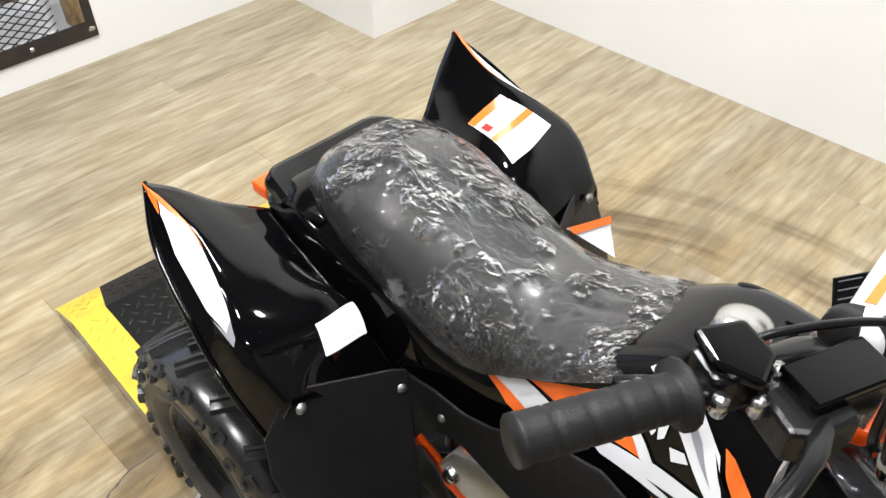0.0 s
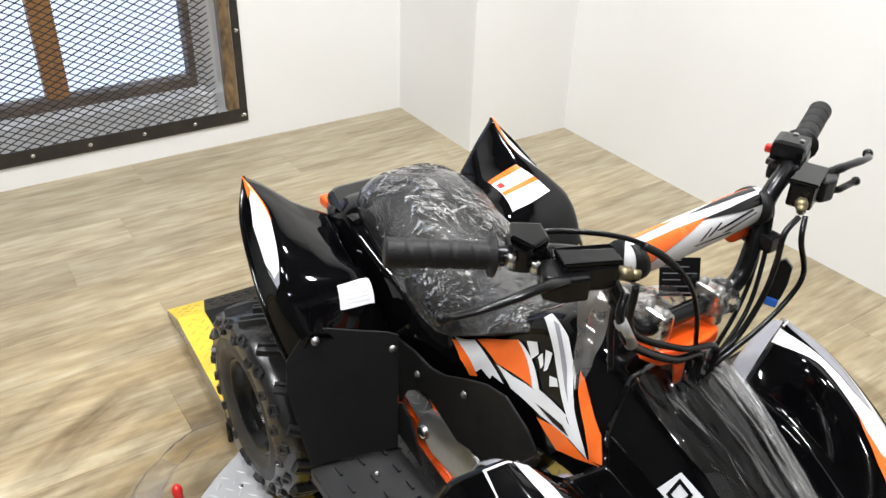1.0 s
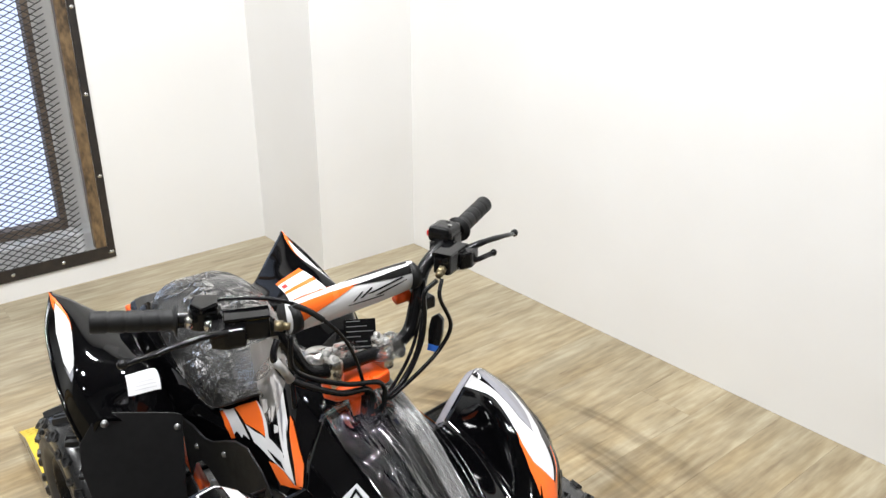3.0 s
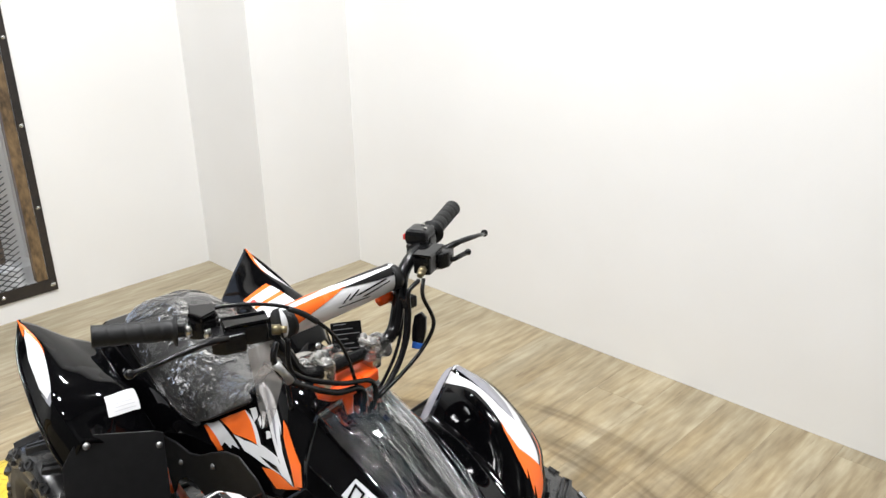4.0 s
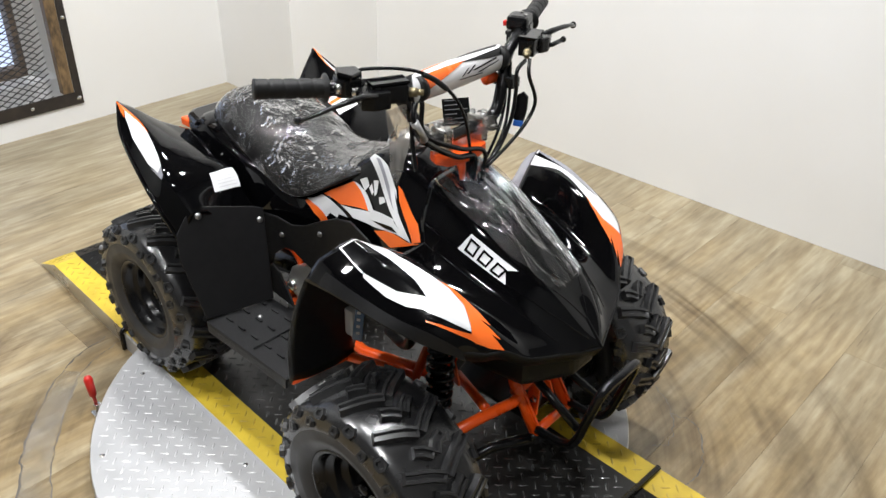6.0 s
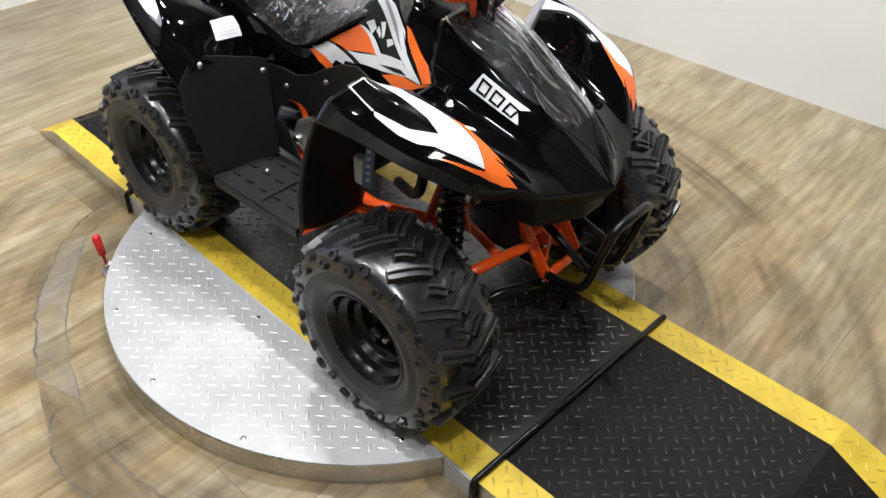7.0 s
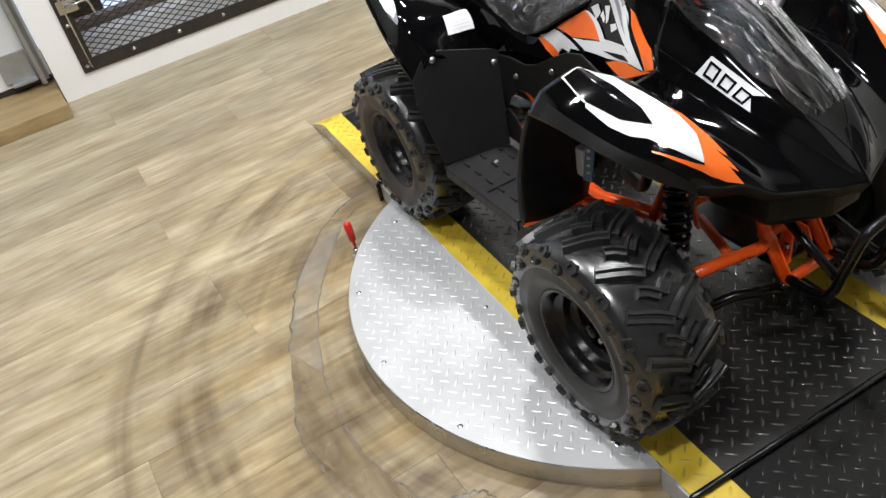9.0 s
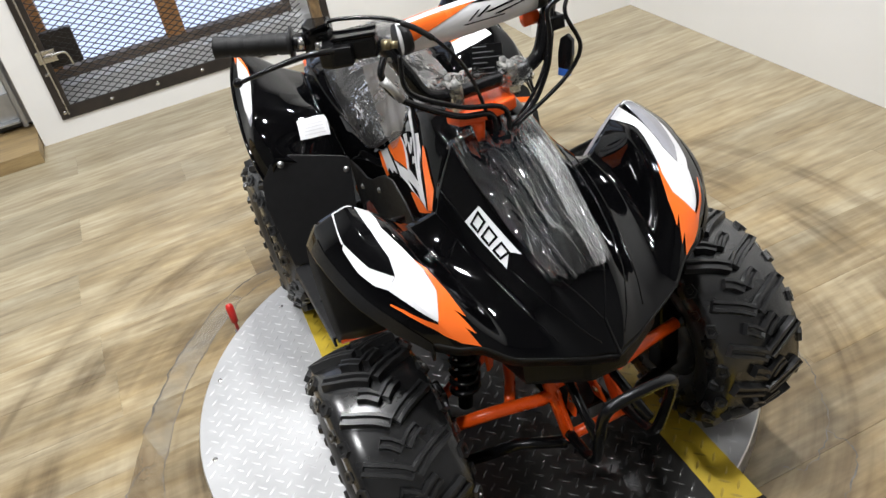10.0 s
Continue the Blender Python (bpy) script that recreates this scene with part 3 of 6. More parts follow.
for i in range(7):
    for p in ((0.008, 0.02 + i * (GW - 0.04) / 6.0, 0.026), (0.008, GW - 0.014, 0.026 + i * 0.33), (0.008, 0.02, 0.026 + (i + 0.5) * 0.33)):
        if p[2] < GH:
            v, f = revolve([(0.0001, 0.004), (0.005, 0.003), (0.008, 0.0)], 8, "z")
            raw("bolt", v, f, CHROME, gate, m=Matrix.Translation(p) @ Matrix.Rotation(radians(90), 4, "Y"))


def mesh_panel(y0, y1, z0, z1, dx, dz, r, x):
    """Expanded metal: strands of diamonds, as crossing flat wires with a bend at every knot."""
    verts, faces = [], []
    rows = int((z1 - z0) / dz)
    cols = int((y1 - y0) / dx)
    def strand(a, b, t):
        d = (b - a).normalized()
        s = Vector((1, 0, 0)).cross(d) * r
        q = Vector((t, 0, 0))
        o = len(verts)
        verts.extend([a + s, a - s, b - s, b + s, a + s + q, a - s + q, b - s + q, b + s + q])
        faces.extend([(o + 4, o + 5, o + 6, o + 7), (o, o + 3, o + 2, o + 1), (o, o + 4, o + 7, o + 3), (o + 1, o + 2, o + 6, o + 5)])
    for i in range(rows):
        for j in range(cols):
            sh = 0.5 if i % 2 else 0.0
            p = Vector((x, y0 + (j + sh) * dx, z0 + i * dz))
            up = Vector((x, y0 + (j + sh + 0.5) * dx, z0 + (i + 1) * dz))
            dn = Vector((x, y0 + (j + sh - 0.5) * dx, z0 + (i + 1) * dz))
            strand(p, up, 0.003)
            if j or sh:
                strand(p, dn, 0.003)
    return verts, faces


v, f = mesh_panel(0.03, GW - 0.07, 0.03, GH - 0.03, 0.045, 0.0118, 0.0016, -0.006)
tagged(raw("mesh_panel", v, f, MESH, gate, "black expanded metal mesh", smooth=False), kind="stuff")
# latch at the gate's free side
part("lock_box", boxes((-0.05, -0.012, 0.05, 0.17, 0.20, 0.34, 0.004)), STEEL_K, gate, "rusty dark lock box")
part("latch_plate", boxes((0.008, 0.014, 0.012, 0.085, 0.235, 0.285, 0.003)), CHROME, gate, "bare steel latch plate")
tube("latch_rod", [(0.02, 0.035, 0.02), (0.02, 0.03, 0.25), (0.02, 0.026, 0.6), (0.02, 0.024, 0.9)], 0.004, CHROME, gate)
tube("latch_handle", [(0.018, 0.04, 0.262), (0.03, 0.06, 0.262), (0.034, 0.11, 0.268), (0.03, 0.125, 0.25), (0.024, 0.13, 0.205)], 0.005, CHROME, gate, n=12)

# window behind the gate
win = tagged(new("window_1"), "brown-framed window behind the steel gate, daylight outside", "window", kind="structure")
win.matrix_basis = ROOM @ Matrix.Translation((-0.80, 0, 0))
WZ0, W0, W1 = 0.19, GATE_V0 + 0.02, -1.29
part("window_sill", boxes((-0.16, 0.13, GATE_V0 + 0.021, GATE_V1 - 0.021, 0.0, 0.168, 0.004)), STONE, win, "pale grey stone sill")
for s in ((-0.03, 0.03, W0, W1, 0.168, 0.208), (-0.03, 0.03, W0, W1, 2.03, 2.12)):
    part("window_rail", boxes((*s, 0.004)), WEATHERED, win)
for a, b, k in ((-1.318, -1.29, WEATHERED), (-1.845, -1.765, BROWN), (-2.338, -2.29, BROWN)):
    part("window_stile", boxes((-0.031, 0.031, a, b, 0.209, 2.029, 0.004)), k, win)
part("side_infill", boxes((-0.10, 0.0, -1.29, GATE_V1 - 0.021, 0.169, 2.12)), WALL, win)
tagged(part("backdrop", boxes((-1.6, -1.59, -3.4, -0.2, -0.2, 2.9)), DAYLIGHT, m=ROOM), "bluish white daylight outside the window", "daylight", kind="structure")

# overhead door in the recess, its track and the timber sill
odoor = tagged(new("overhead_door"), "white sectional overhead door, closed, with galvanised track", "door")
odoor.matrix_basis = ROOM @ Matrix.Translation((DOOR_U, JAMB_V, 0))
for i in range(5):
    part("door_panel", boxes((-0.05, 0, FAR_V - JAMB_V + 0.01, -0.003, 0.08 + i * 0.46, 0.075 + (i + 1) * 0.46, 0.004)), DOORW, odoor)
part("bottom_seal", boxes((-0.045, -0.005, FAR_V - JAMB_V + 0.01, -0.003, 0.056, 0.079, 0.003)), RUBBER, odoor)
for a, b, c, d in ((0.004, 0.05, -0.05, -0.046), (0.004, 0.008, -0.05, -0.015), (0.046, 0.05, -0.05, -0.03)):
    part("track", boxes((a, b, c, d, 0.07, 2.3)), GALV, odoor)
part("bracket", boxes((0.001, 0.012, -0.17, -0.055, 0.10, 0.21, 0.002), (0.001, 0.045, -0.15, -0.055, 0.09, 0.10, 0.002)), GALV, odoor)
part("hinge", boxes((0.001, 0.012, -0.17, -0.06, 0.54, 0.63, 0.002)), GALV, odoor)
sill = tagged(part("timber_sill", boxes((-0.9, -0.385, FAR_V + 0.005, JAMB_V - 0.004, 0.0, 0.055, 0.003)), WOOD, m=ROOM), "varnished wooden threshold board under the overhead door", "sill")

# ---------------------------------------------------------------- turntable and ramp
R_DISC, HALF_W, STRIPE = 0.612, 0.30, 0.072
X0, X1 = DISC[0] - 0.612, DISC[0] + 0.612
XF, XN = -1.075, 1.29
LEVEL_F, LEVEL_N = -0.95, 1.12


def lugs(inside, height, x0, x1, y0, y1, pitch=0.0247, ln=0.0130, w=0.0027, h=0.0022):
    """Raised checker lugs on a lattice turned by 45 degrees, two ways in turn; inside(x, y) gives a material slot or None."""
    verts, faces, slots = [], [], []
    q2 = math.sqrt(0.5)
    reach = int((abs(x1 - x0) + abs(y1 - y0)) / pitch) + 2
    for i in range(-reach, reach):
        for j in range(-reach, reach):
            x, y = (i + j) * pitch * q2, (i - j) * pitch * q2
            if not (x0 < x < x1 and y0 < y < y1):
                continue
            k = inside(x, y)
            if k is None:
                continue
            a = math.pi / 4 if (i + j) % 2 else -math.pi / 4
            c, s = math.cos(a), math.sin(a)
            o = len(verts)
            for p, q, up in ((-ln, 0, 0), (-ln * 0.4, -w, 0), (ln * 0.4, -w, 0), (ln, 0, 0), (ln * 0.4, w, 0), (-ln * 0.4, w, 0), (-ln * 0.55, 0, 1), (ln * 0.55, 0, 1)):
                px, py = x + p * c - q * s, y + p * s + q * c
                verts.append((px, py, height(px) + (h if up else -0.0003)))
            for f in ((0, 1, 6), (1, 2, 7, 6), (2, 3, 7), (3, 4, 7), (4, 5, 6, 7), (5, 0, 6)):
                faces.append(tuple(o + t for t in f))
                slots.append(k)
    return verts, faces, slots


table = tagged(new("turntable"), "round aluminium checker plate turntable on the floor", "turntable")
v, f = revolve([(0.001, TOP - 0.004), (R_DISC - 0.002, TOP - 0.004), (R_DISC, TOP - 0.006), (R_DISC, 0.0), (0.001, 0.0)], 128, "z")
raw("disc", [(x + DISC[0], y, z) for x, y, z in v], f, [ALU, ALU_EDGE], table, smooth=False, slots=[1 if 128 <= i < 384 else 0 for i in range(len(f))])


def on_disc(x, y):
    return 0 if (x - DISC[0]) ** 2 + y * y < (R_DISC - 0.016) ** 2 and abs(y) > HALF_W + 0.012 else None


v, f, s = lugs(on_disc, lambda x: TOP - 0.004, -0.52, 0.72, -0.61, 0.61, h=0.0017)
tagged(raw("checker_lug", v, f, LUG_A, table), kind="stuff")
v, f, s = [], [], []
for i in range(150):
    a = 2 * math.pi * i / 150
    o = len(v)
    tilt = 0.5 if i % 2 else -0.5
    for p, q, up in ((-1, 0, 0), (0, -0.22, 0), (1, 0, 0), (0, 0.22, 0), (0, 0, 1)):
        du, dz = (p * math.cos(tilt) - q * math.sin(tilt)) * 0.011, (p * math.sin(tilt) + q * math.cos(tilt)) * 0.011
        r = R_DISC + (0.0014 if up else -0.0002)
        v.append((DISC[0] + r * math.cos(a + du / R_DISC), r * math.sin(a + du / R_DISC), 0.026 + dz))
    f += [(o, o + 1, o + 4), (o + 1, o + 2, o + 4), (o + 2, o + 3, o + 4), (o + 3, o, o + 4)]
tagged(raw("edge_lug", v, f, LUG_A, table), kind="stuff")
for x, y in ((0.344, -0.537), (-0.138, -0.536), (0.101, -0.584), (0.094, -0.329), (-0.33, -0.345), (0.344, 0.537), (-0.138, 0.536), (0.55, -0.33)):
    bv, bf = revolve([(0.0001, 0.0015), (0.0045, 0.0012), (0.007, -0.001)], 10, "z")
    raw("screw", bv, bf, CHROME, table, m=Matrix.Translation((x, y, TOP - 0.004)))

ramp = tagged(new("wheel_ramp"), "black checker plate ramp with yellow painted edges, across the turntable", "ramp")


def ramp_z(x):
    """Level across the plates, then down to the floor at both feet."""
    if x > LEVEL_N:
        return max(0.004, TOP - (x - LEVEL_N) * (TOP - 0.004) / (XN - LEVEL_N))
    if x < LEVEL_F:
        return max(0.004, TOP - (LEVEL_F - x) * (TOP - 0.004) / (LEVEL_F - XF))
    return TOP


def inner(x):
    """Inner edge of the yellow stripe, which turns in a little down the feet."""
    for a, b in ((LEVEL_N, XN), (LEVEL_F, XF)):
        t = (x - a) / (b - a)
        if t > 0:
            return HALF_W - STRIPE - 0.03 * min(t, 1.0)
    return HALF_W - STRIPE


for nm, xs, lab in (("ramp_plate", (XF, LEVEL_F, X0 - 0.004), "ramp plate with a sloping foot"), ("deck_plate", (X0 + 0.004, X1 - 0.004), "level deck plate"), ("ramp_plate", (X1 + 0.004, LEVEL_N, XN), "ramp plate with a sloping foot")):
    verts, faces, slots = [], [], []
    n = len(xs) - 1
    for x in xs:
        z = ramp_z(x)
        for y in (-HALF_W, -inner(x), inner(x), HALF_W):
            verts.append((x, y, z))
        for y in (-HALF_W, HALF_W):
            verts.append((x, y, max(0.0005, z - (0.0545 if nm == "ramp_plate" else 0.004))))
    for i in range(n):
        a, b = i * 6, (i + 1) * 6
        for k in range(3):
            faces.append((a + k, b + k, b + k + 1, a + k + 1))
            slots.append(0 if k == 1 else 1)
        faces.append((a + 4, b + 4, b, a))
        faces.append((a + 3, b + 3, b + 5, a + 5))
        slots += [2, 2]
    faces += [(0, 1, 2, 3, 5, 4), (n * 6 + 4, n * 6 + 5, n * 6 + 3, n * 6 + 2, n * 6 + 1, n * 6)]
    slots += [0, 0]
    raw(nm, verts, faces, [PLATE_D if nm == "deck_plate" else PLATE_K, YELLOW, ALU_EDGE], ramp, lab, smooth=False, slots=slots)
# short side cheeks between disc and hinge bar
for sy in (-1, 1):
    for xa, xb in ((X0 + 0.004, DISC[0] - 0.535), (DISC[0] + 0.535, X1 - 0.004)):
        part("side_cheek", boxes((xa, xb, sy * HALF_W - 0.004, sy * HALF_W + 0.0005, 0.0, TOP - 0.0045)), ALU, ramp)


def on_ramp(x, y):
    if abs(y) > HALF_W - 0.012 or any(abs(x - q) < 0.014 for q in (X0, X1, LEVEL_F, LEVEL_N)) or x < XF + 0.02 or x > XN - 0.02:
        return None
    if abs(abs(y) - inner(x)) < 0.013:
        return None
    return 1 if abs(y) > inner(x) else 0 if X0 < x < X1 else 2


v, f, s = lugs(on_ramp, ramp_z, XF, XN, -0.2895, 0.29)
tagged(raw("checker_lug", v, f, [LUG_K, YELLOW_LUG, LUG_P], ramp, slots=s), kind="stuff")
for x, hook in ((X1, 1), (X0, -1)):
    tube("hinge_rod", [(x, HALF_W - 0.005, TOP + 0.007), (x, -HALF_W - 0.004, TOP + 0.007), (x, -HALF_W - 0.009, TOP), (x, -HALF_W - 0.009, 0.004)], 0.0065, BLACK_METAL, ramp, "worn black hinge rod", seg=8)

# red-capped lock pin beside the disc
pin = tagged(new("lock_pin"), "red-handled locking pin standing beside the turntable", "handle")
pin.matrix_basis = Matrix.Translation((-0.325, -0.465, 0))
v, f = revolve([(0.0001, 0.105), (0.007, 0.103), (0.0105, 0.095), (0.0095, 0.075), (0.0085, 0.052), (0.004, 0.05), (0.004, 0.03), (0.0001, 0.03)], 14, "z")
raw("red_handle", v, f, RED, pin, "red plastic handle", m=Matrix.Rotation(radians(-12), 4, "Y"))
part("bracket", boxes((-0.016, 0.03, -0.014, 0.014, 0.0, 0.006, 0.0015), (-0.006, 0.008, -0.008, 0.008, 0.006, 0.032, 0.002)), CHROME, pin)

# seam cut in the floor round the turntable, roughly filled
def seam(pts, name="floor_seam", w=0.0035, seed=1):
    rnd = random.Random(seed)
    ps = cat([(x, y, 0.0006) for x, y in pts], len(pts) * 8)
    verts, faces = [], []
    for i, p in enumerate(ps):
        d = (ps[min(i + 1, len(ps) - 1)] - ps[max(i - 1, 0)]).normalized()
        n = Vector((-d.y, d.x, 0))
        p = p + n * rnd.uniform(-0.004, 0.004)
        k = w * rnd.uniform(0.15, 0.8)
        verts += [p + n * k, p - n * k]
    for i in range(len(ps) - 1):
        faces.append((2 * i, 2 * i + 1, 2 * i + 3, 2 * i + 2))
    return tagged(raw(name, verts, faces, CRACK, smooth=False), "rough dark seam cut into the plank floor", "floor seam", kind="structure")


INNER = [(-0.56, -0.30), (-0.50, -0.43), (-0.332, -0.559), (-0.197, -0.633), (-0.005, -0.697), (0.126, -0.711), (0.245, -0.709), (0.352, -0.682), (0.428, -0.654)]
OUTER = [(-0.60, -0.32), (-0.54, -0.46), (-0.377, -0.607), (-0.27, -0.669), (-0.116, -0.735), (0.043, -0.781), (0.13, -0.80), (0.321, -0.771), (0.411, -0.755)]


def strip(name, a, b, mat, label, category, z=0.0004, n=60, seed=0):
    """A thin sheet on the floor between two lines, with an uneven edge."""
    rnd = random.Random(seed)
    pa, pb = cat([(x, y, z) for x, y in a], n), cat([(x, y, z) for x, y in b], n)
    v = [q + Vector((rnd.uniform(-.002, .002), rnd.uniform(-.002, .002), 0)) for p in zip(pa, pb) for q in p]
    f = [(2 * i, 2 * i + 1, 2 * i + 3, 2 * i + 2) for i in range(n)]
    return tagged(raw(name, v, f, mat, smooth=False), label, category, kind="structure")


PATCH_IN = INNER[4:] + [(0.477, -0.560), (0.534, -0.530), (0.610, -0.520), (0.690, -0.512)]
PATCH_OUT = OUTER[4:7] + [(0.30, -0.765), (0.381, -0.735), (0.457, -0.727), (0.545, -0.672), (0.632, -0.609), (0.694, -0.518)]
strip("floor_patch", PATCH_IN, PATCH_OUT, PATCH, "darker brown strip of patched floor", "floor patch", seed=3)
strip("floor_filler", INNER[1:5], OUTER[1:5], PUTTY, "grey filler smeared into the floor cut", "floor filler", seed=4)
strip("floor_filler", [(0.428, -0.650), (0.440, -0.612), (0.457, -0.567)], [(0.432, -0.658), (0.449, -0.624), (0.460, -0.574)], PUTTY, "lump of pale grey filler in the floor seam", "floor filler", z=0.002, n=12, seed=5)
seam(INNER, w=0.0022, seed=2)
seam(OUTER[:5], w=0.004, seed=7)
seam([(-0.001, -0.719), (-0.003, -0.746), (0.043, -0.781), (0.13, -0.80), (0.22, -0.793), (0.321, -0.771), (0.411, -0.755), (0.505, -0.754)], w=0.0028, seed=8)
seam([(0.428, -0.654), (0.438, -0.618), (0.455, -0.567), (0.491, -0.55), (0.53, -0.531), (0.598, -0.526), (0.676, -0.514), (0.754, -0.506), (0.795, -0.531)], w=0.004, seed=6)
seam([(0.676, -0.514), (0.68, -0.414), (0.70, -0.33)], w=0.0022, seed=4)
seam([(0.61, 0.53), (0.68, 0.53), (0.75, 0.43), (0.755, 0.35)], w=0.0025, seed=3)
seam([(0.64, 0.40), (0.66, 0.44), (0.61, 0.53), (0.50, 0.60), (0.38, 0.64)], w=0.002, seed=5)


scrap = tagged(part("wood_scrap", prism([(-.020, -.006), (.018, -.008), (.021, .005), (-.017, .007)], 0.0, 0.006, 0.001), PAPER, m=Matrix.Translation((-1.784, -1.327, 0)) @ Matrix.Rotation(radians(105), 4, "Z")), "small pale scrap lying on the plank floor", "scrap")


# ---------------------------------------------------------------- floor planks
def planks():
    floor = tagged(new("floor"), "pale oak vinyl plank floor, scuffed round the turntable", "floor", kind="structure")
    floor.matrix_basis = ROOM
    W, LN = 0.181, 1.22
    cache = {}
    rnd = random.Random(7)
    rows = int((FRONT_U + 1.0) / W) + 1
    for i in range(rows):
        u0 = -0.9 + i * W
        v = 0.0 + rnd.uniform(0, LN)
        while v > FAR_V:
            a, b = max(v - LN, FAR_V), min(v, 0.0)
            v -= LN
            ln = round(b - a, 3)
            if ln < 0.02:
                continue
            if ln not in cache:
                w, l, g = W / 2 - 0.0001, ln / 2 - 0.0001, 0.00035
                vs = [(-w, -l, -0.0006), (w, -l, -0.0006), (w, l, -0.0006), (-w, l, -0.0006), (-w + g, -l + g, 0), (w - g, -l + g, 0), (w - g, l - g, 0), (-w + g, l - g, 0)]
                me = bpy.data.meshes.new("plank")
                me.from_pydata(vs, [], [(4, 5, 6, 7), (0, 1, 5, 4), (1, 2, 6, 5), (2, 3, 7, 6), (3, 0, 4, 7)])
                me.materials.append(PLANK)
                cache[ln] = me
            ob = new("plank", cache[ln])
            ob.parent = floor
            ob.matrix_basis = Matrix.Translation((u0 + W / 2, (a + b) / 2, 0))


planks()

# ---------------------------------------------------------------- the quad bike
atv = tagged(new("quad_bike"), "black youth quad bike, orange and white graphics, wrapped seat", "quad bike")
ATV_M = Matrix.Translation((0.05, 0.022, TOP)) @ Matrix.Rotation(radians(2.6), 4, "Z")
atv.matrix_basis = ATV_M


def both(fn):
    for s in (1, -1):
        fn(s)


# wheels -------------------------------------------------------------------
def tyre_profile(w, r, bead):
    h = w / 2
    half = [(bead, 0.78), (bead + 0.010, 0.92), (bead + 0.026, 1.01), (bead + 0.034, 1.015), (bead + 0.036, 1.0), (r - 0.055, 1.02), (r - 0.03, 0.98), (r - 0.017, 0.86), (r - 0.014, 0.6), (r - 0.012, 0.3)]
    return [(a, -b * h) for a, b in half] + [(r - 0.012, 0.0)] + [(a, b * h) for a, b in reversed(half)]


def tread_pieces(w, r, n, turn):
    """Hollowed bars that meet in chevrons and hollowed shoulder blocks: one mesh for each kind and side."""
    h = w / 2
    prof = [(r - 0.055, 1.02), (r - 0.03, 0.98), (r - 0.017, 0.86), (r - 0.014, 0.6), (r - 0.012, 0.3), (r - 0.012, 0)]

    def base(wf):
        a = abs(wf)
        for (r0, w0), (r1, w1) in zip(prof, prof[1:]):
            if w1 <= a <= w0:
                return r1 + (r0 - r1) * (a - w1) / (w0 - w1)
        return r - 0.012 if a < 0.5 else r - 0.055

    def lug(path, wd, up):
        """A bar along path, (angle, width fraction), with a groove in its top that is closed at both ends."""
        verts, faces = [], []
        m = len(path)
        stations = []
        for i, p in enumerate(path):
            a, b = path[max(i - 1, 0)], path[min(i + 1, m - 1)]
            dx, dy = (b[0] - a[0]) * r, (b[1] - a[1]) * h
            l = math.hypot(dx, dy)
            stations.append((p, (-dy / l, dx / l), i in (0, m - 1)))
            for q, at in ((1, 0), (m - 2, m - 1)):
                if i == at:
                    t = 0.18
                    st = ((p[0] + (path[q][0] - p[0]) * t, p[1] + (path[q][1] - p[1]) * t), stations[-1][1], False)
                    stations.insert(len(stations) if at == 0 else len(stations) - 1, st)
        for (th, wf), (nx, ny), end in stations:
            for k, lift in ((-0.58, -0.004), (-0.46, up), (-0.22, up), (-0.13, up * (1 if end else 0.55)), (0.13, up * (1 if end else 0.55)), (0.22, up), (0.46, up), (0.58, -0.004)):
                t2, w2 = th + nx * wd * k / r, wf + ny * wd * k / h
                rr = base(max(-1.02, min(1.02, w2))) + lift
                verts.append((rr * math.cos(t2), w2 * h, rr * math.sin(t2)))
        for i in range(len(stations) - 1):
            for k in range(7):
                faces.append((i * 8 + k, i * 8 + k + 1, i * 8 + k + 9, i * 8 + k + 8))
        for o in (0, (len(stations) - 1) * 8):
            faces += [(o, o + 1, o + 2, o + 3), (o, o + 3, o + 4, o + 7), (o + 4, o + 5, o + 6, o + 7)]
        return verts, faces

    def block(th, sd, rr, wf, lc, lp, up, lean):
        """A six-sided shoulder block with a hollow, lc round the tyre and lp down its shoulder."""
        verts, faces = [], []
        c, s = math.cos(th), math.sin(th)
        lc_, ls_ = math.cos(lean), math.sin(lean)
        out = Vector((c * lc_, sd * ls_, s * lc_))
        along = Vector((-s, 0, c)) * turn
        down = Vector((c * ls_, -sd * lc_, s * ls_))
        mid = Vector((c * rr, sd * wf * h, s * rr))
        six = ((-1, -0.5), (-0.4, -1), (0.7, -1), (1, 0), (0.6, 1), (-0.7, 0.9))
        for lift, k in ((-0.013, 0.54), (up, 0.46), (up, 0.27), (up * 0.3, 0.2)):
            for a, b in six:
                verts.append(tuple(mid + out * lift + along * a * lc * k + down * b * lp * k))
        for q in (0, 6, 12):
            for k in range(6):
                faces.append((q + k, q + (k + 1) % 6, q + 6 + (k + 1) % 6, q + 6 + k))
        faces.append((18, 19, 20, 21, 22, 23))
        return verts, faces

    st = 2 * math.pi / n
    tip = 0.19 * turn
    out = []
    for sd in (1, -1):
        for verts, faces in (
            lug([(0.0, sd * 0.80), (0.035 * turn, sd * 0.66), (0.075 * turn, sd * 0.46), (0.125 * turn, sd * 0.24), (tip, sd * 0.03)], 0.0205, 0.0125),
            lug([(tip + (st * 0.5 - 0.105) * turn, sd * 0.36), (tip + (st * 0.5 - 0.07) * turn, sd * 0.20), (tip + st * 0.5 * turn, sd * 0.03)], 0.0185, 0.0120),
            block(st * 0.5 * turn, sd, r - 0.024, 0.925, 0.026, 0.021, 0.006, 0.80),
            block(0.02 * turn, sd, r - 0.040, 0.995, 0.020, 0.020, 0.005, 1.12),
        ):
            me = bpy.data.meshes.new("tread_block")
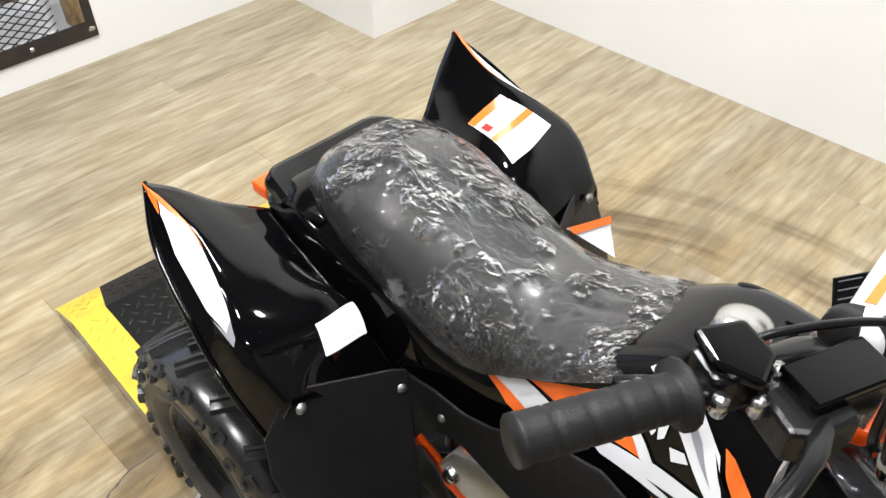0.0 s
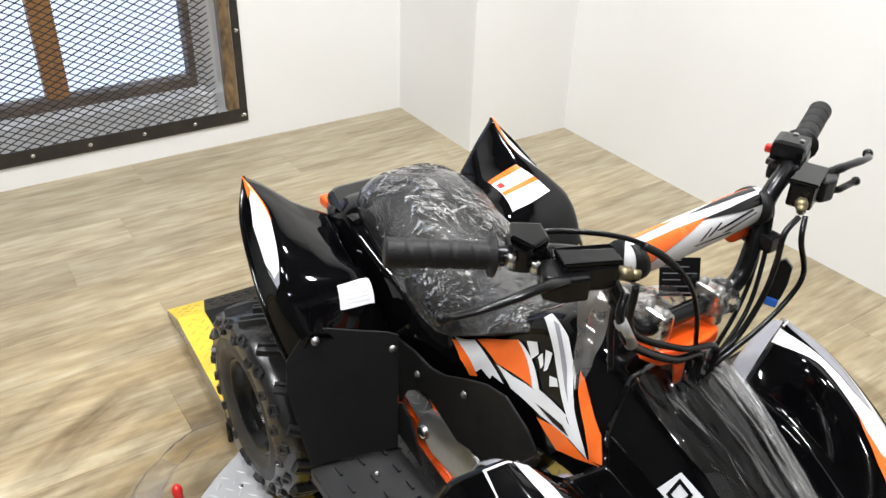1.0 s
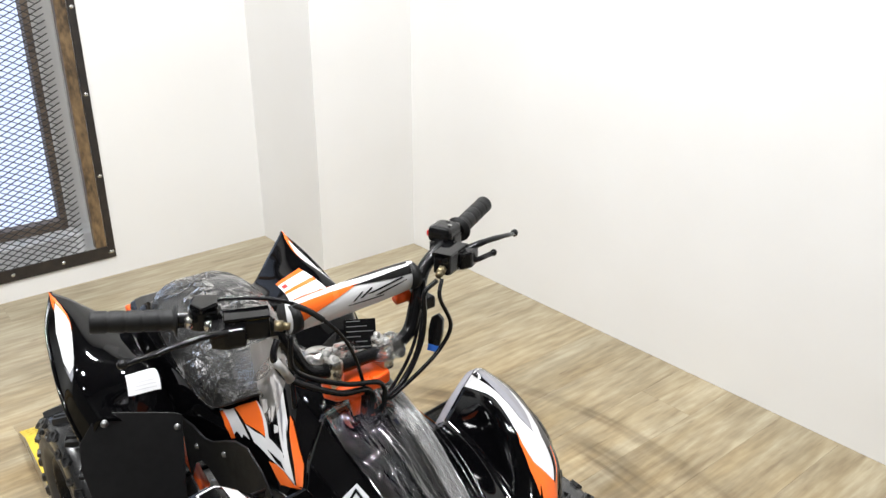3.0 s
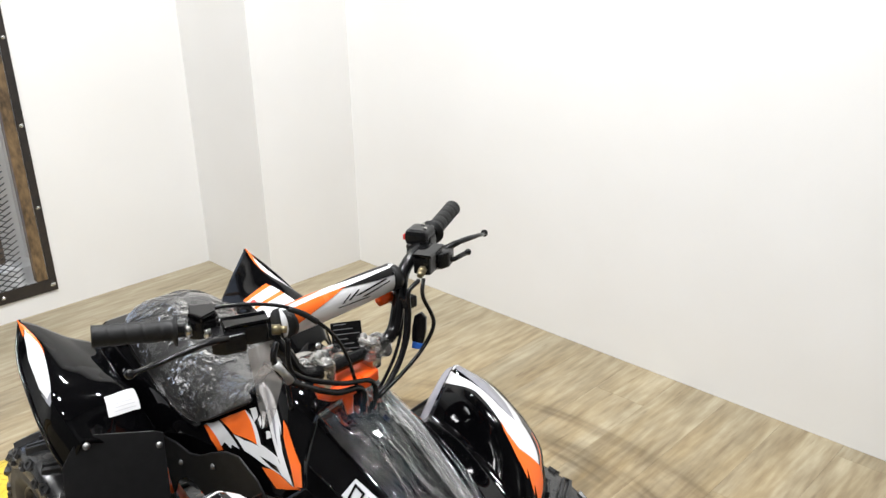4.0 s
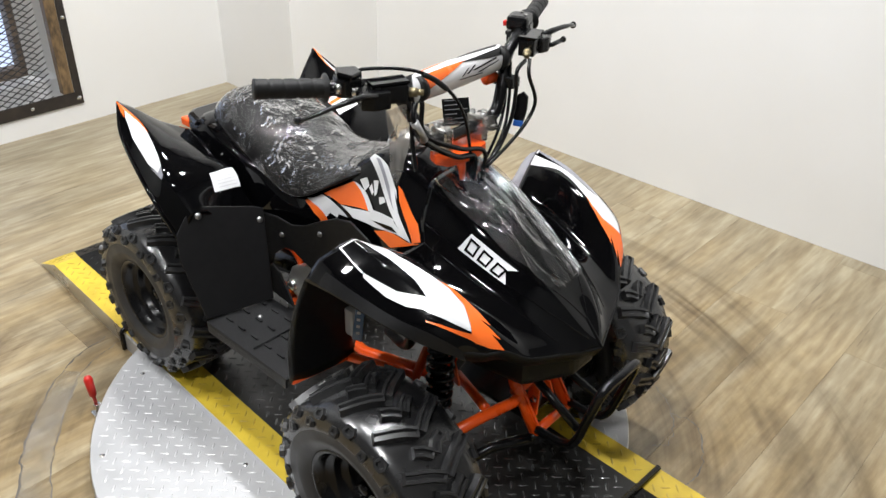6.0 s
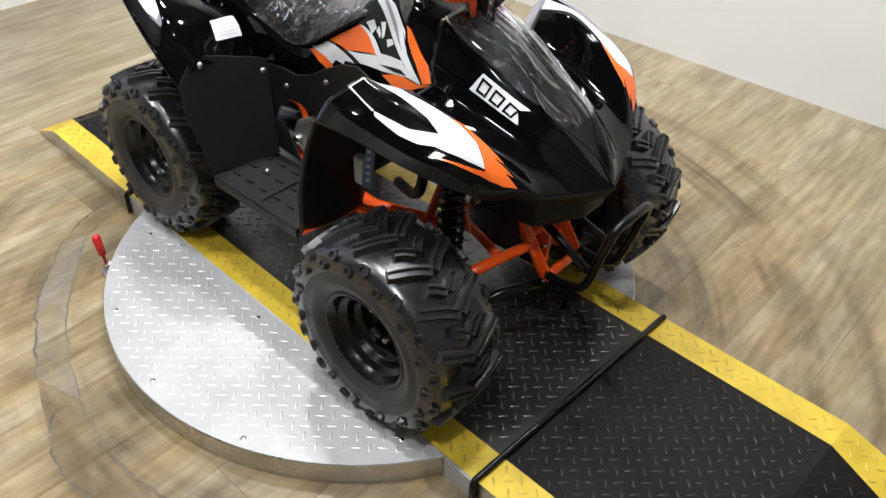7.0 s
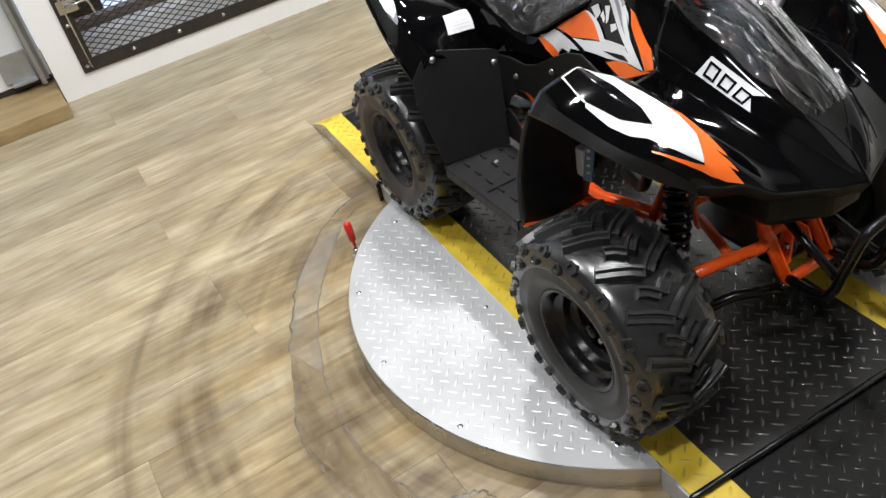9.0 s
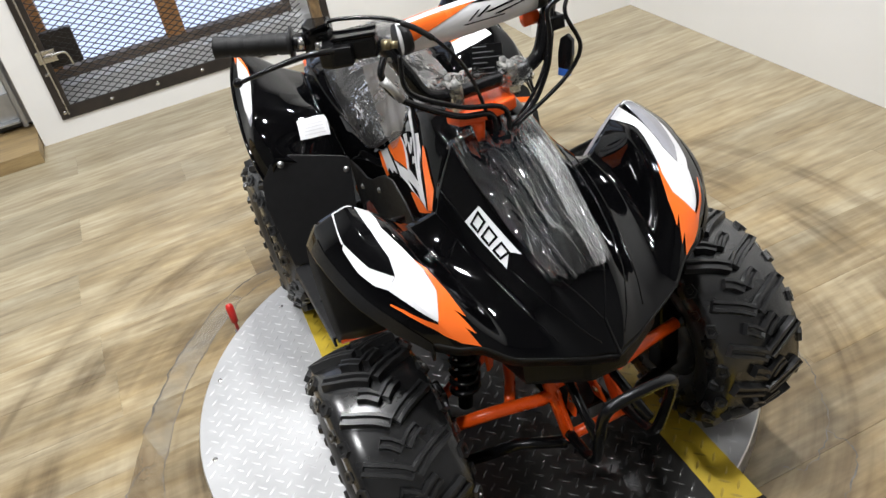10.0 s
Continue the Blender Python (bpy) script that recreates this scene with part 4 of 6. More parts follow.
            me.from_pydata(verts, [], faces)
            me.materials.append(RUBBER)
            out.append(me)
    return out


TREADS = {}


def wheel(x, y, r, w, side, turn=1, yaw=0):
    bead = 0.092
    h = w / 2
    prof = [(bead + 0.006, 0.78), (bead + 0.009, 0.87), (bead + 0.004, 0.90), (bead - 0.002, 0.87), (bead - 0.006, 0.66), (bead - 0.010, 0.60), (bead - 0.018, 0.58), (bead - 0.021, 0.53), (bead - 0.022, 0.40), (bead - 0.026, 0.34),
            (bead - 0.033, 0.32), (bead - 0.036, 0.27), (bead - 0.038, 0.06), (0.045, 0.0), (0.042, 0.08), (0.030, 0.10), (0.028, 0.0), (0.0001, 0.0)]
    prof = [(a, side * h * b) for a, b in prof]
    v, f = revolve(prof, 40)
    v2, f2 = revolve([(bead - 0.02, side * h * 0.05), (bead - 0.012, -side * h * 0.5), (bead + 0.006, -side * h * 0.8), (bead - 0.002, -side * h * 0.8), (bead - 0.03, -side * h * 0.3), (0.0001, -side * h * 0.2)], 40)
    v, f = join((v, f), (v2, f2))
    rim = raw("wheel", v, f, BLACK_METAL, atv, "black pressed steel wheel")
    rim.matrix_basis = Matrix.Translation((x, y, r)) @ Matrix.Rotation(radians(yaw), 4, "Z")
    v, f = revolve(tyre_profile(w, r, bead), 72)
    # outer sidewall dusty and lighter; inner one darkened, its shade put into the colour
    raw("tyre", v, f, [SIDEWALL, CARCASS, RUBBER], rim, "chunky black off-road tyre", slots=[1 if 5 <= i // 72 <= 14 else 0 if (i // 72 > 9) == (side > 0) else 2 for i in range(len(f))])
    if w not in TREADS:
        TREADS[w] = tread_pieces(w, r, 15, turn)
    for me in TREADS[w]:
        for i in range(15):
            lug = new("tread_block", me)
            lug.parent = rim
            lug.matrix_basis = Matrix.Rotation(2 * math.pi * i / 15, 4, "Y")
    hv, hf = revolve([(0.0001, side * h * 0.55), (0.011, side * h * 0.54), (0.014, side * h * 0.48), (0.015, side * h * 0.1), (0.019, side * h * 0.08), (0.02, 0)], 16)
    raw("hub_nut", hv, hf, BLACK_METAL, rim)
    for k in range(3):
        a = 2 * math.pi * k / 3 + 0.5
        bv, bf = revolve([(0.0001, side * 0.018), (0.007, side * 0.017), (0.008, 0)], 6)
        raw("wheel_nut", bv, bf, CHROME, rim, m=Matrix.Translation((0.038 * math.cos(a), side * h * 0.10, 0.038 * math.sin(a))))
    raw("valve", *tube_data([(0.07, side * h * 0.2, 0.0), (0.074, side * h * 0.42, 0)], 0.004, 8), BLACK_METAL, rim, m=Matrix.Rotation(radians(-40), 4, "Y"))
    return rim


WR, WW, RW = 0.199, 0.170, 0.165
FX, FY, RX, RY = 0.4015, 0.3075, -0.389, 0.240
both(lambda s: wheel(FX, s * FY, WR, WW, s, -1))
both(lambda s: wheel(RX, s * RY, WR, RW, s, -1))

# front bodywork -------------------------------------------------------------
FRONT = [
    [(.29, 0, .668), (.38, 0, .640), (.46, 0, .594), (.545, 0, .530), (.595, 0, .478), (.628, 0, .440)],
    [(.29, .070, .658), (.38, .068, .622), (.46, .060, .577), (.54, .047, .534), (.590, .030, .487), (.624, .009, .442)],
    [(.30, .105, .600), (.39, .100, .573), (.46, .090, .545), (.53, .075, .512), (.582, .058, .472), (.612, .040, .444)],
    [(.325, .126, .574), (.39, .118, .556), (.46, .105, .528), (.53, .090, .498), (.572, .082, .470), (.596, .080, .452)],
    [(.30, .165, .552), (.38, .163, .540), (.45, .152, .522), (.51, .140, .502), (.550, .134, .482), (.574, .134, .464)],
    [(.290, .213, .590), (.36, .210, .603), (.43, .200, .585), (.49, .185, .549), (.530, .172, .514), (.552, .166, .484)],
    [(.284, .250, .615), (.36, .252, .600), (.44, .238, .571), (.495, .224, .545), (.522, .208, .518), (.538, .200, .490)],
    [(.255, .298, .585), (.33, .302, .572), (.42, .284, .547), (.48, .258, .530), (.505, .238, .510), (.514, .226, .494)],
    [(.240, .318, .545), (.32, .318, .550), (.41, .302, .532), (.475, .268, .505), (.506, .243, .490), (.518, .228, .478)],
]
F_SOFT = 0.28
front_all = [[(x, -y, z) for x, y, z in s] for s in reversed(FRONT[1:])] + FRONT
fv, ff = surface(front_all, 40, 96, F_SOFT)
front = raw("front_body", fv, ff, GLOSS, atv, "gloss black front fender and hood")
solid(front, 0.004)
# turned-down lip along the nose
for s in (1, -1):
    lip = [[spot(FRONT, 5, t * 0.5) for t in range(17)], [spot(FRONT, 5, t * 0.5) + Vector((-0.012, 0, -0.022)) for t in range(17)]]
    lip = [[(p.x, s * p.y, p.z) for p in r] for r in lip]
    v, f = surface(lip, 32, 3)
    solid(raw("nose_lip", v, f, MATTE, atv, "matte black lower edge of the nose"), 0.004, 0)

for s in (1, -1):
    edge = [spot(FRONT, 0, 3.7 + k * 0.16, F_SOFT) for k in range(17)]
    back = [[p + Vector(d) for p in edge] for d in ((0.002, 0, -0.003), (-0.018, 0, -0.016), (-0.036, -0.004, -0.05), (-0.040, -0.006, -0.10))]
    v, f = surface([[(p.x, s * p.y, p.z) for p in r] for r in back], 24, 9)
    solid(raw("fender_back", v, f, DEC_G, atv, "grey back of the front fender"), 0.003, 0)

# mid body: tank cover and the sides below the seat
MID = [
    [(-.44, 0, .575), (-.36, 0, .60), (-.2, 0, .585), (-.06, 0, .56), (.05, 0, .60), (.15, 0, .672), (.22, 0, .682), (.29, 0, .66)],
    [(-.44, .06, .575), (-.36, .09, .60), (-.2, .085, .56), (-.06, .072, .535), (.045, .074, .588), (.152, .072, .664), (.225, .072, .672), (.295, .070, .655)],
    [(-.42, .10, .578), (-.34, .12, .592), (-.2, .118, .545), (-.05, .094, .512), (.06, .096, .553), (.165, .094, .602), (.235, .102, .614), (.305, .104, .598)],
    [(-.40, .125, .575), (-.32, .135, .565), (-.2, .13, .50), (-.04, .106, .487), (.06, .108, .507), (.17, .114, .535), (.25, .121, .558), (.327, .127, .573)],
    [(-.37, .13, .54), (-.27, .137, .52), (-.175, .130, .45), (-.06, .11, .42), (.06, .112, .44), (.17, .120, .48), (.25, .125, .51), (.32, .135, .53)],
]
mid_all = [[(x, -y, z) for x, y, z in s] for s in reversed(MID[1:])] + MID
mv, mf = surface(mid_all, 56, 48, 0.6)
mid = raw("mid_body", mv, mf, GLOSS, atv, "gloss black tank cover and side panels")
solid(mid, 0.003)

# rear fenders
REAR = [
    [(-.40, .125, .566), (-.34, .136, .560), (-.27, .138, .525), (-.21, .134, .485), (-.165, .130, .448)],
    [(-.425, .177, .592), (-.355, .173, .580), (-.275, .165, .562), (-.209, .148, .538), (-.160, .155, .452)],
    [(-.448, .224, .630), (-.365, .213, .603), (-.275, .212, .580), (-.207, .205, .546), (-.163, .21, .47)],
    [(-.455, .255, .650), (-.375, .246, .618), (-.285, .268, .588), (-.227, .286, .552), (-.172, .272, .492)],
    [(-.458, .252, .646), (-.400, .285, .598), (-.308, .305, .541), (-.239, .311, .492), (-.186, .302, .430)],
]
R_SOFT = 0.55
# the left fender sits a little further out
REAR_LEFT = [[(x, y + d, z - drop * (1.0, 0.5, 0, 0, 0)[i]) for i, (x, y, z) in enumerate(r)] for r, d, drop in zip(REAR, (0, .004, .014, .024, .028), (.01, .038, .026, 0, 0))]


def rear_fender(s):
    st = REAR_LEFT if s > 0 else flip(REAR)
    v, f = surface(st if s > 0 else list(reversed(st)), 32, 32, R_SOFT)
    solid(raw("rear_fender", v, f, GLOSS, atv, "gloss black swept-up rear fender"), 0.004)
    v, f = tube_data(cat([spot(st, q * 0.25, 4) for q in range(17)], 24), 0.0035, 8)
    raw("fender_bead", v, f, GLOSS, atv)
    v, f = tube_data(cat([spot(st, q * 0.25, 0.1) for q in range(1, 17)], 24), 0.0022, 8)
    raw("body_seam", v, f, GLOSS, atv)


both(rear_fender)
# tail between the fenders
part("tail_panel", boxes((-.43, -.30, -.20, .20, .50, .545, 0.012)), GLOSS, atv)
part("tail_hump", prism([(-.445, -.085), (-.43, -.11), (-.37, -.125), (-.30, -.12), (-.30, .12), (-.37, .125), (-.43, .11), (-.445, .085)], .545, .594, 0.012), GLOSS, atv)
part("tail_bracket", boxes((-.458, -.425, -.112, -.055, .556, .574, 0.004)), ORANGE, atv, "orange grab bar bracket")

# seat and its wrap
SEATP = [
    [(-.388, 0, .594), (-.368, 0, .630), (-.318, 0, .655), (-.24, 0, .661), (-.14, 0, .634), (-.04, 0, .612), (.04, 0, .620), (.10, 0, .638), (.158, 0, .650)],
    [(-.386, .040, .592), (-.365, .046, .627), (-.317, .053, .651), (-.24, .056, .655), (-.14, .056, .627), (-.04, .052, .603), (.04, .050, .613), (.10, .046, .632), (.158, .036, .646)],
    [(-.372, .074, .586), (-.352, .080, .612), (-.312, .090, .628), (-.24, .098, .622), (-.14, .100, .588), (-.05, .092, .565), (.04, .086, .594), (.100, .078, .622), (.156, .058, .641)],
    [(-.358, .084, .576), (-.338, .091, .586), (-.304, .101, .590), (-.24, .109, .572), (-.14, .112, .534), (-.055, .106, .515), (.045, .100, .572), (.102, .090, .609), (.152, .070, .634)],
]
full = [[(x, -y, z) for x, y, z in s] for s in reversed(SEATP[1:])] + SEATP
sv, sf = surface(full, 60, 40)
seat = raw("seat", sv, sf, SEAT, atv, "black vinyl seat")
solid(seat, 0.006)
# wrap: drawn loose over the seat, with creases
wv = []
noise.seed_set(4)
tmp = bpy.data.meshes.new("tmp")
tmp.from_pydata([tuple(p) for p in sv], [], sf)
tmp.update()
for p, vv in zip(sv, tmp.vertices):
    n = Vector(vv.normal)
    q = Vector(p)
    a = noise.noise(Vector((q.x * 18, q.y * 26, q.z * 10)))
    b = abs(noise.noise(Vector((q.x * 40 + 9, q.y * 55, q.z * 30))))
    # pleats drawn towards the front of the seat
    tight = min(max((q.x + 0.06) / 0.12, 0.0), 1.0)
    a = a * (1 - tight) + tight * 1.2 * noise.noise(Vector((q.x * 6, math.atan2(q.y, 0.20 - q.x) * 26, 3)))
    b *= 1 - 0.7 * tight
    wv.append(q + n * (0.004 + 0.003 * a + 0.0025 * b))
bpy.data.meshes.remove(tmp)
raw("seat_wrap", wv, sf, FILM, atv, "clear crinkled plastic film")


# raised creases in the hood and along the fender tops
for s in (1, -1):
    for line in ([(0.1, 2.02), (0.65, 2.03), (1.3, 2.02), (1.95, 2.0), (2.6, 1.85), (3.2, 1.7), (3.7, 1.45), (4.1, 1.3), (4.6, 1.05)], [(0.05, 3.0), (0.8, 3.05), (1.65, 3.08), (2.9, 3.0), (3.5, 2.85), (4.2, 2.6)], [(3.0, 0.75), (3.35, 0.5), (3.7, 0.25), (3.95, 0.0)]):
        v, f = tube_data(cat([spot(FRONT, p, q, F_SOFT) for p, q in line], 30), 0.0013, 8, flat=0.8)
        raw("crease", [(x, s * y, z) for x, y, z in v], f, GLOSS, atv)
v, f = tube_data(cat([spot(FRONT, p, 0, F_SOFT) for p in (3.9, 4.3, 4.7, 5.0)], 16), 0.0025, 8)
raw("crease", v, f, GLOSS, atv)


# decals ---------------------------------------------------------------------
def decal(name, strings, poly, mat, s=1, soft=1.0, lift=0.0012, parent=None, fine=0.10):
    """A thin film cut to poly, (along, across) on a sheet of strings, laid on its outside."""
    bm = bmesh.new()
    bm.faces.new([bm.verts.new((a, b, 0)) for a, b in poly])
    bm.normal_update()
    bmesh.ops.triangulate(bm, faces=bm.faces)
    for _ in range(6):
        long = [e for e in bm.edges if e.calc_length() > fine]
        if not long:
            break
        bmesh.ops.subdivide_edges(bm, edges=long, cuts=1)
        bm.normal_update()
        bmesh.ops.triangulate(bm, faces=[f for f in bm.faces if len(f.verts) > 3])
    for v in bm.verts:
        a, b = v.co.x, v.co.y
        p = spot(strings, a, b, soft)
        du = spot(strings, a + 0.05, b, soft) - spot(strings, a - 0.05, b, soft)
        dv = spot(strings, a, b + 0.05, soft) - spot(strings, a, b - 0.05, soft)
        n = du.cross(dv).normalized()
        if n.z < 0:
            n = -n
        p = p + n * lift
        v.co = (p.x, s * p.y, p.z)
    bmesh.ops.recalc_face_normals(bm, faces=bm.faces)
    return part(name, bm, mat, parent or atv, smooth=True)


def graphics(s):
    def fr(n, p, m, lift=0.0012):
        decal(n, FRONT, p, m, s, F_SOFT, lift)
    fr("white_graphic", [(0.03, 5.7), (0.05, 5.15), (0.6, 5.2), (1.05, 5.3), (1.7, 5.2), (2.35, 5.12), (2.85, 5.25), (3.2, 5.6), (3.65, 6.0), (3.05, 6.2), (2.5, 6.34), (2.2, 6.4), (2.0, 6.0), (1.65, 5.75), (1.0, 5.65)], DEC_W)
    fr("white_graphic", [(0.95, 6.5), (1.6, 6.38), (2.0, 6.02), (2.2, 6.4), (1.95, 6.6), (1.6, 6.68), (1.05, 6.6)], DEC_W)
    fr("orange_graphic", [(2.05, 5.16), (2.35, 5.03), (3.0, 4.98), (3.75, 5.02), (3.45, 5.22), (3.95, 5.12), (4.4, 5.04), (4.1, 5.3), (4.5, 5.22), (4.96, 5.12), (4.75, 5.75), (4.3, 6.2), (3.6, 6.46), (3.0, 6.62), (2.55, 6.72), (2.5, 6.67), (3.1, 6.44), (3.5, 6.24), (3.75, 6.06), (3.65, 6.0), (3.2, 5.6), (2.85, 5.25), (2.4, 5.12)], DEC_O, 0.002)
    fr("black_slash", [(2.3, 6.52), (2.7, 6.45), (3.5, 6.2), (2.9, 6.5)], DEC_K, 0.0026)
    # the eye is black; on the left its reflection is painted as grey
    fr("eye_graphic", [(0.1, 6.4), (0.0, 5.95), (1.0, 5.66), (1.65, 5.76), (1.99, 6.0), (1.6, 6.36), (0.95, 6.48)], DEC_K if s < 0 else DEC_G, 0.0016)
    fr("white_edging", [(0.04, 5.8), (0.06, 6.43), (0.5, 6.475), (0.95, 6.54), (0.95, 6.49), (0.5, 6.445), (0.1, 6.38), (0.08, 5.8)], DEC_W, 0.0022)
    fr("fender_flange", [(0.4, 7.15), (1.5, 7.12), (3.0, 7.1), (4.9, 7.1), (4.95, 7.9), (3.0, 7.93), (1.5, 7.93), (0.4, 7.9)], MATTE)
    if s < 0:
        fr("badge", [(1.15, 1.35), (1.03, 1.7), (0.93, 2.0), (1.6, 2.0), (2.27, 1.97), (2.12, 1.5), (2.33, 1.2), (1.7, 1.28)], DEC_W)
        for a, w in ((1.12, .27), (1.47, .29), (1.85, .27)):
            lo, hi, t = a - .045, a + w, .05
            fr("badge_mark", [(lo, 1.92), (lo + .09, 1.45), (lo + .09 + t, 1.45), (lo + t, 1.92)], DEC_K, 0.002)
            fr("badge_mark", [(hi - .10, 1.92), (hi - .01, 1.45), (hi + t - .01, 1.45), (hi + t - .10, 1.92)], DEC_K, 0.002)
            fr("badge_mark", [(lo + .09, 1.53), (lo + .09 + t, 1.45), (hi - .01, 1.45), (hi - .02, 1.53)], DEC_K, 0.0024)
            fr("badge_mark", [(lo + .01, 1.92), (lo + .02, 1.83), (hi - .09, 1.83), (hi - .10, 1.92)], DEC_K, 0.0024)
    def md(n, p, m, lift=0.0012):
        decal(n, MID, p, m, s, 0.6, lift)
    md("orange_graphic", [(3.1, 2.15), (3.2, 1.98), (3.55, 2.5), (3.9, 3.03), (3.7, 3.15), (3.35, 2.83)], DEC_O)
    md("white_graphic", [(3.15, 1.95), (3.6, 1.75), (4.05, 2.3), (4.45, 2.78), (4.2, 2.72), (4.18, 2.86), (3.95, 2.72), (3.85, 2.92), (3.5, 2.45)], DEC_W, 0.002)
    md("orange_graphic", [(3.65, 1.72), (4.1, 1.6), (4.5, 1.58), (4.75, 2.05), (5.0, 2.53), (4.55, 2.42), (4.2, 2.33)], DEC_O)
    md("white_graphic", [(4.2, 2.34), (4.55, 2.48), (5.15, 2.56), (6.0, 2.64), (6.65, 3.16), (6.15, 3.0), (5.3, 2.93), (4.6, 2.78)], DEC_W, 0.002)
    md("white_edging", [(4.5, 1.58), (4.6, 1.68), (4.9, 2.1), (5.15, 2.48), (6.0, 2.56), (6.0, 2.64), (5.15, 2.56), (5.0, 2.53), (4.75, 2.05)], DEC_W, 0.0024)
    md("white_graphic", [(4.9, 1.08), (5.0, 0.98), (5.55, 1.25), (6.02, 1.75), (6.15, 2.3), (6.65, 3.16), (6.1, 2.7), (5.95, 2.5), (5.4, 1.85)], DEC_W, 0.0028)
    md("orange_graphic", [(6.05, 1.6), (6.2, 1.65), (6.6, 2.0), (6.85, 2.25), (6.95, 3.0), (6.68, 3.15), (6.45, 2.48), (6.15, 1.95)], DEC_O, 0.002)
    md("orange_graphic", [(5.25, 3.03), (5.85, 2.95), (6.55, 3.18), (6.95, 3.08), (6.4, 3.4), (5.9, 3.6)], DEC_O, 0.0014)
    md("black_slash", [(5.15, 2.75), (5.95, 2.8), (6.15, 2.95), (5.7, 2.9)], DEC_K, 0.0034)
    md("black_slash", [(5.95, 1.74), (6.3, 2.35), (6.4, 2.5), (6.1, 2.12)], DEC_K, 0.0036)
    md("grey_stripe", [(5.1, 1.1), (5.25, 1.14), (5.75, 1.75), (6.0, 2.3), (5.6, 1.8)], DEC_G, 0.0034)
    for p in ([(4.66, 1.6), (4.86, 1.6), (4.93, 1.83), (4.8, 1.98)], [(4.92, 1.9), (5.0, 1.78), (5.08, 2.0), (5.04, 2.1)], [(5.06, 1.7), (5.24, 1.7), (5.2, 2.05), (5.12, 2.12)], [(5.3, 2.13), (5.53, 2.08), (5.62, 2.2), (5.37, 2.31)]):
        md("maker_mark", p, DEC_W, 0.002)
    def rr(n, p, m, lift=0.0012):
        return decal(n, REAR_LEFT if s > 0 else REAR, p, m, s, R_SOFT, lift)
    rr("white_graphic", [(0.35, 3.2), (0.9, 3.03), (1.8, 3.02), (2.4, 3.05), (2.5, 3.25), (2.0, 3.5), (1.2, 3.62), (0.6, 3.5)], DEC_W)
    rr("orange_graphic", [(0.0, 3.1), (0.3, 3.0), (1.35, 3.0), (0.9, 3.06), (0.35, 3.24), (0.6, 3.55), (0.25, 3.55)], DEC_O, 0.002)
    rr("grey_graphic", [(2.4, 3.05), (2.72, 3.08), (2.78, 3.2), (2.1, 3.5), (2.5, 3.25)], DEC_G)
    if s < 0:
        rr("label", [(2.97, 2.0), (2.95, 0.85), (3.42, 1.0), (3.45, 2.07)], PAPER, 0.002)
        for k in range(5):
            b = 3.05 + k * 0.075
            rr("print_line", [(b, 1.15), (b, 1.9), (b + .012, 1.9), (b + .012, 1.15)], PRINT_L, 0.0026)
    else:
        rr("warning_label", [(1.2, 1.4), (1.4, 2.55), (2.45, 2.62), (2.5, 1.3)], PAPER, 0.002)
        rr("label_band", [(1.2, 1.4), (1.4, 2.55), (1.55, 2.55), (1.36, 1.4)], DEC_O, 0.0026)
        rr("label_band", [(1.78, 1.36), (1.88, 2.58), (2.02, 2.58), (1.92, 1.36)], DEC_O, 0.0026)
        rr("label_sign", [(1.48, 1.45), (1.5, 1.65), (1.68, 1.65), (1.66, 1.45)], RED, 0.0026)
        for k in range(4):
            b = 2.08 + k * 0.10
            rr("print_line", [(b, 1.45), (b, 2.5), (b + .022, 2.5), (b + .022, 1.45)], PRINT, 0.0026)
        for k in range(3):
            b = 1.58 + k * 0.08
            rr("print_line", [(b, 1.75), (b, 2.5), (b + .02, 2.5), (b + .02, 1.75)], PRINT, 0.0026)


both(graphics)


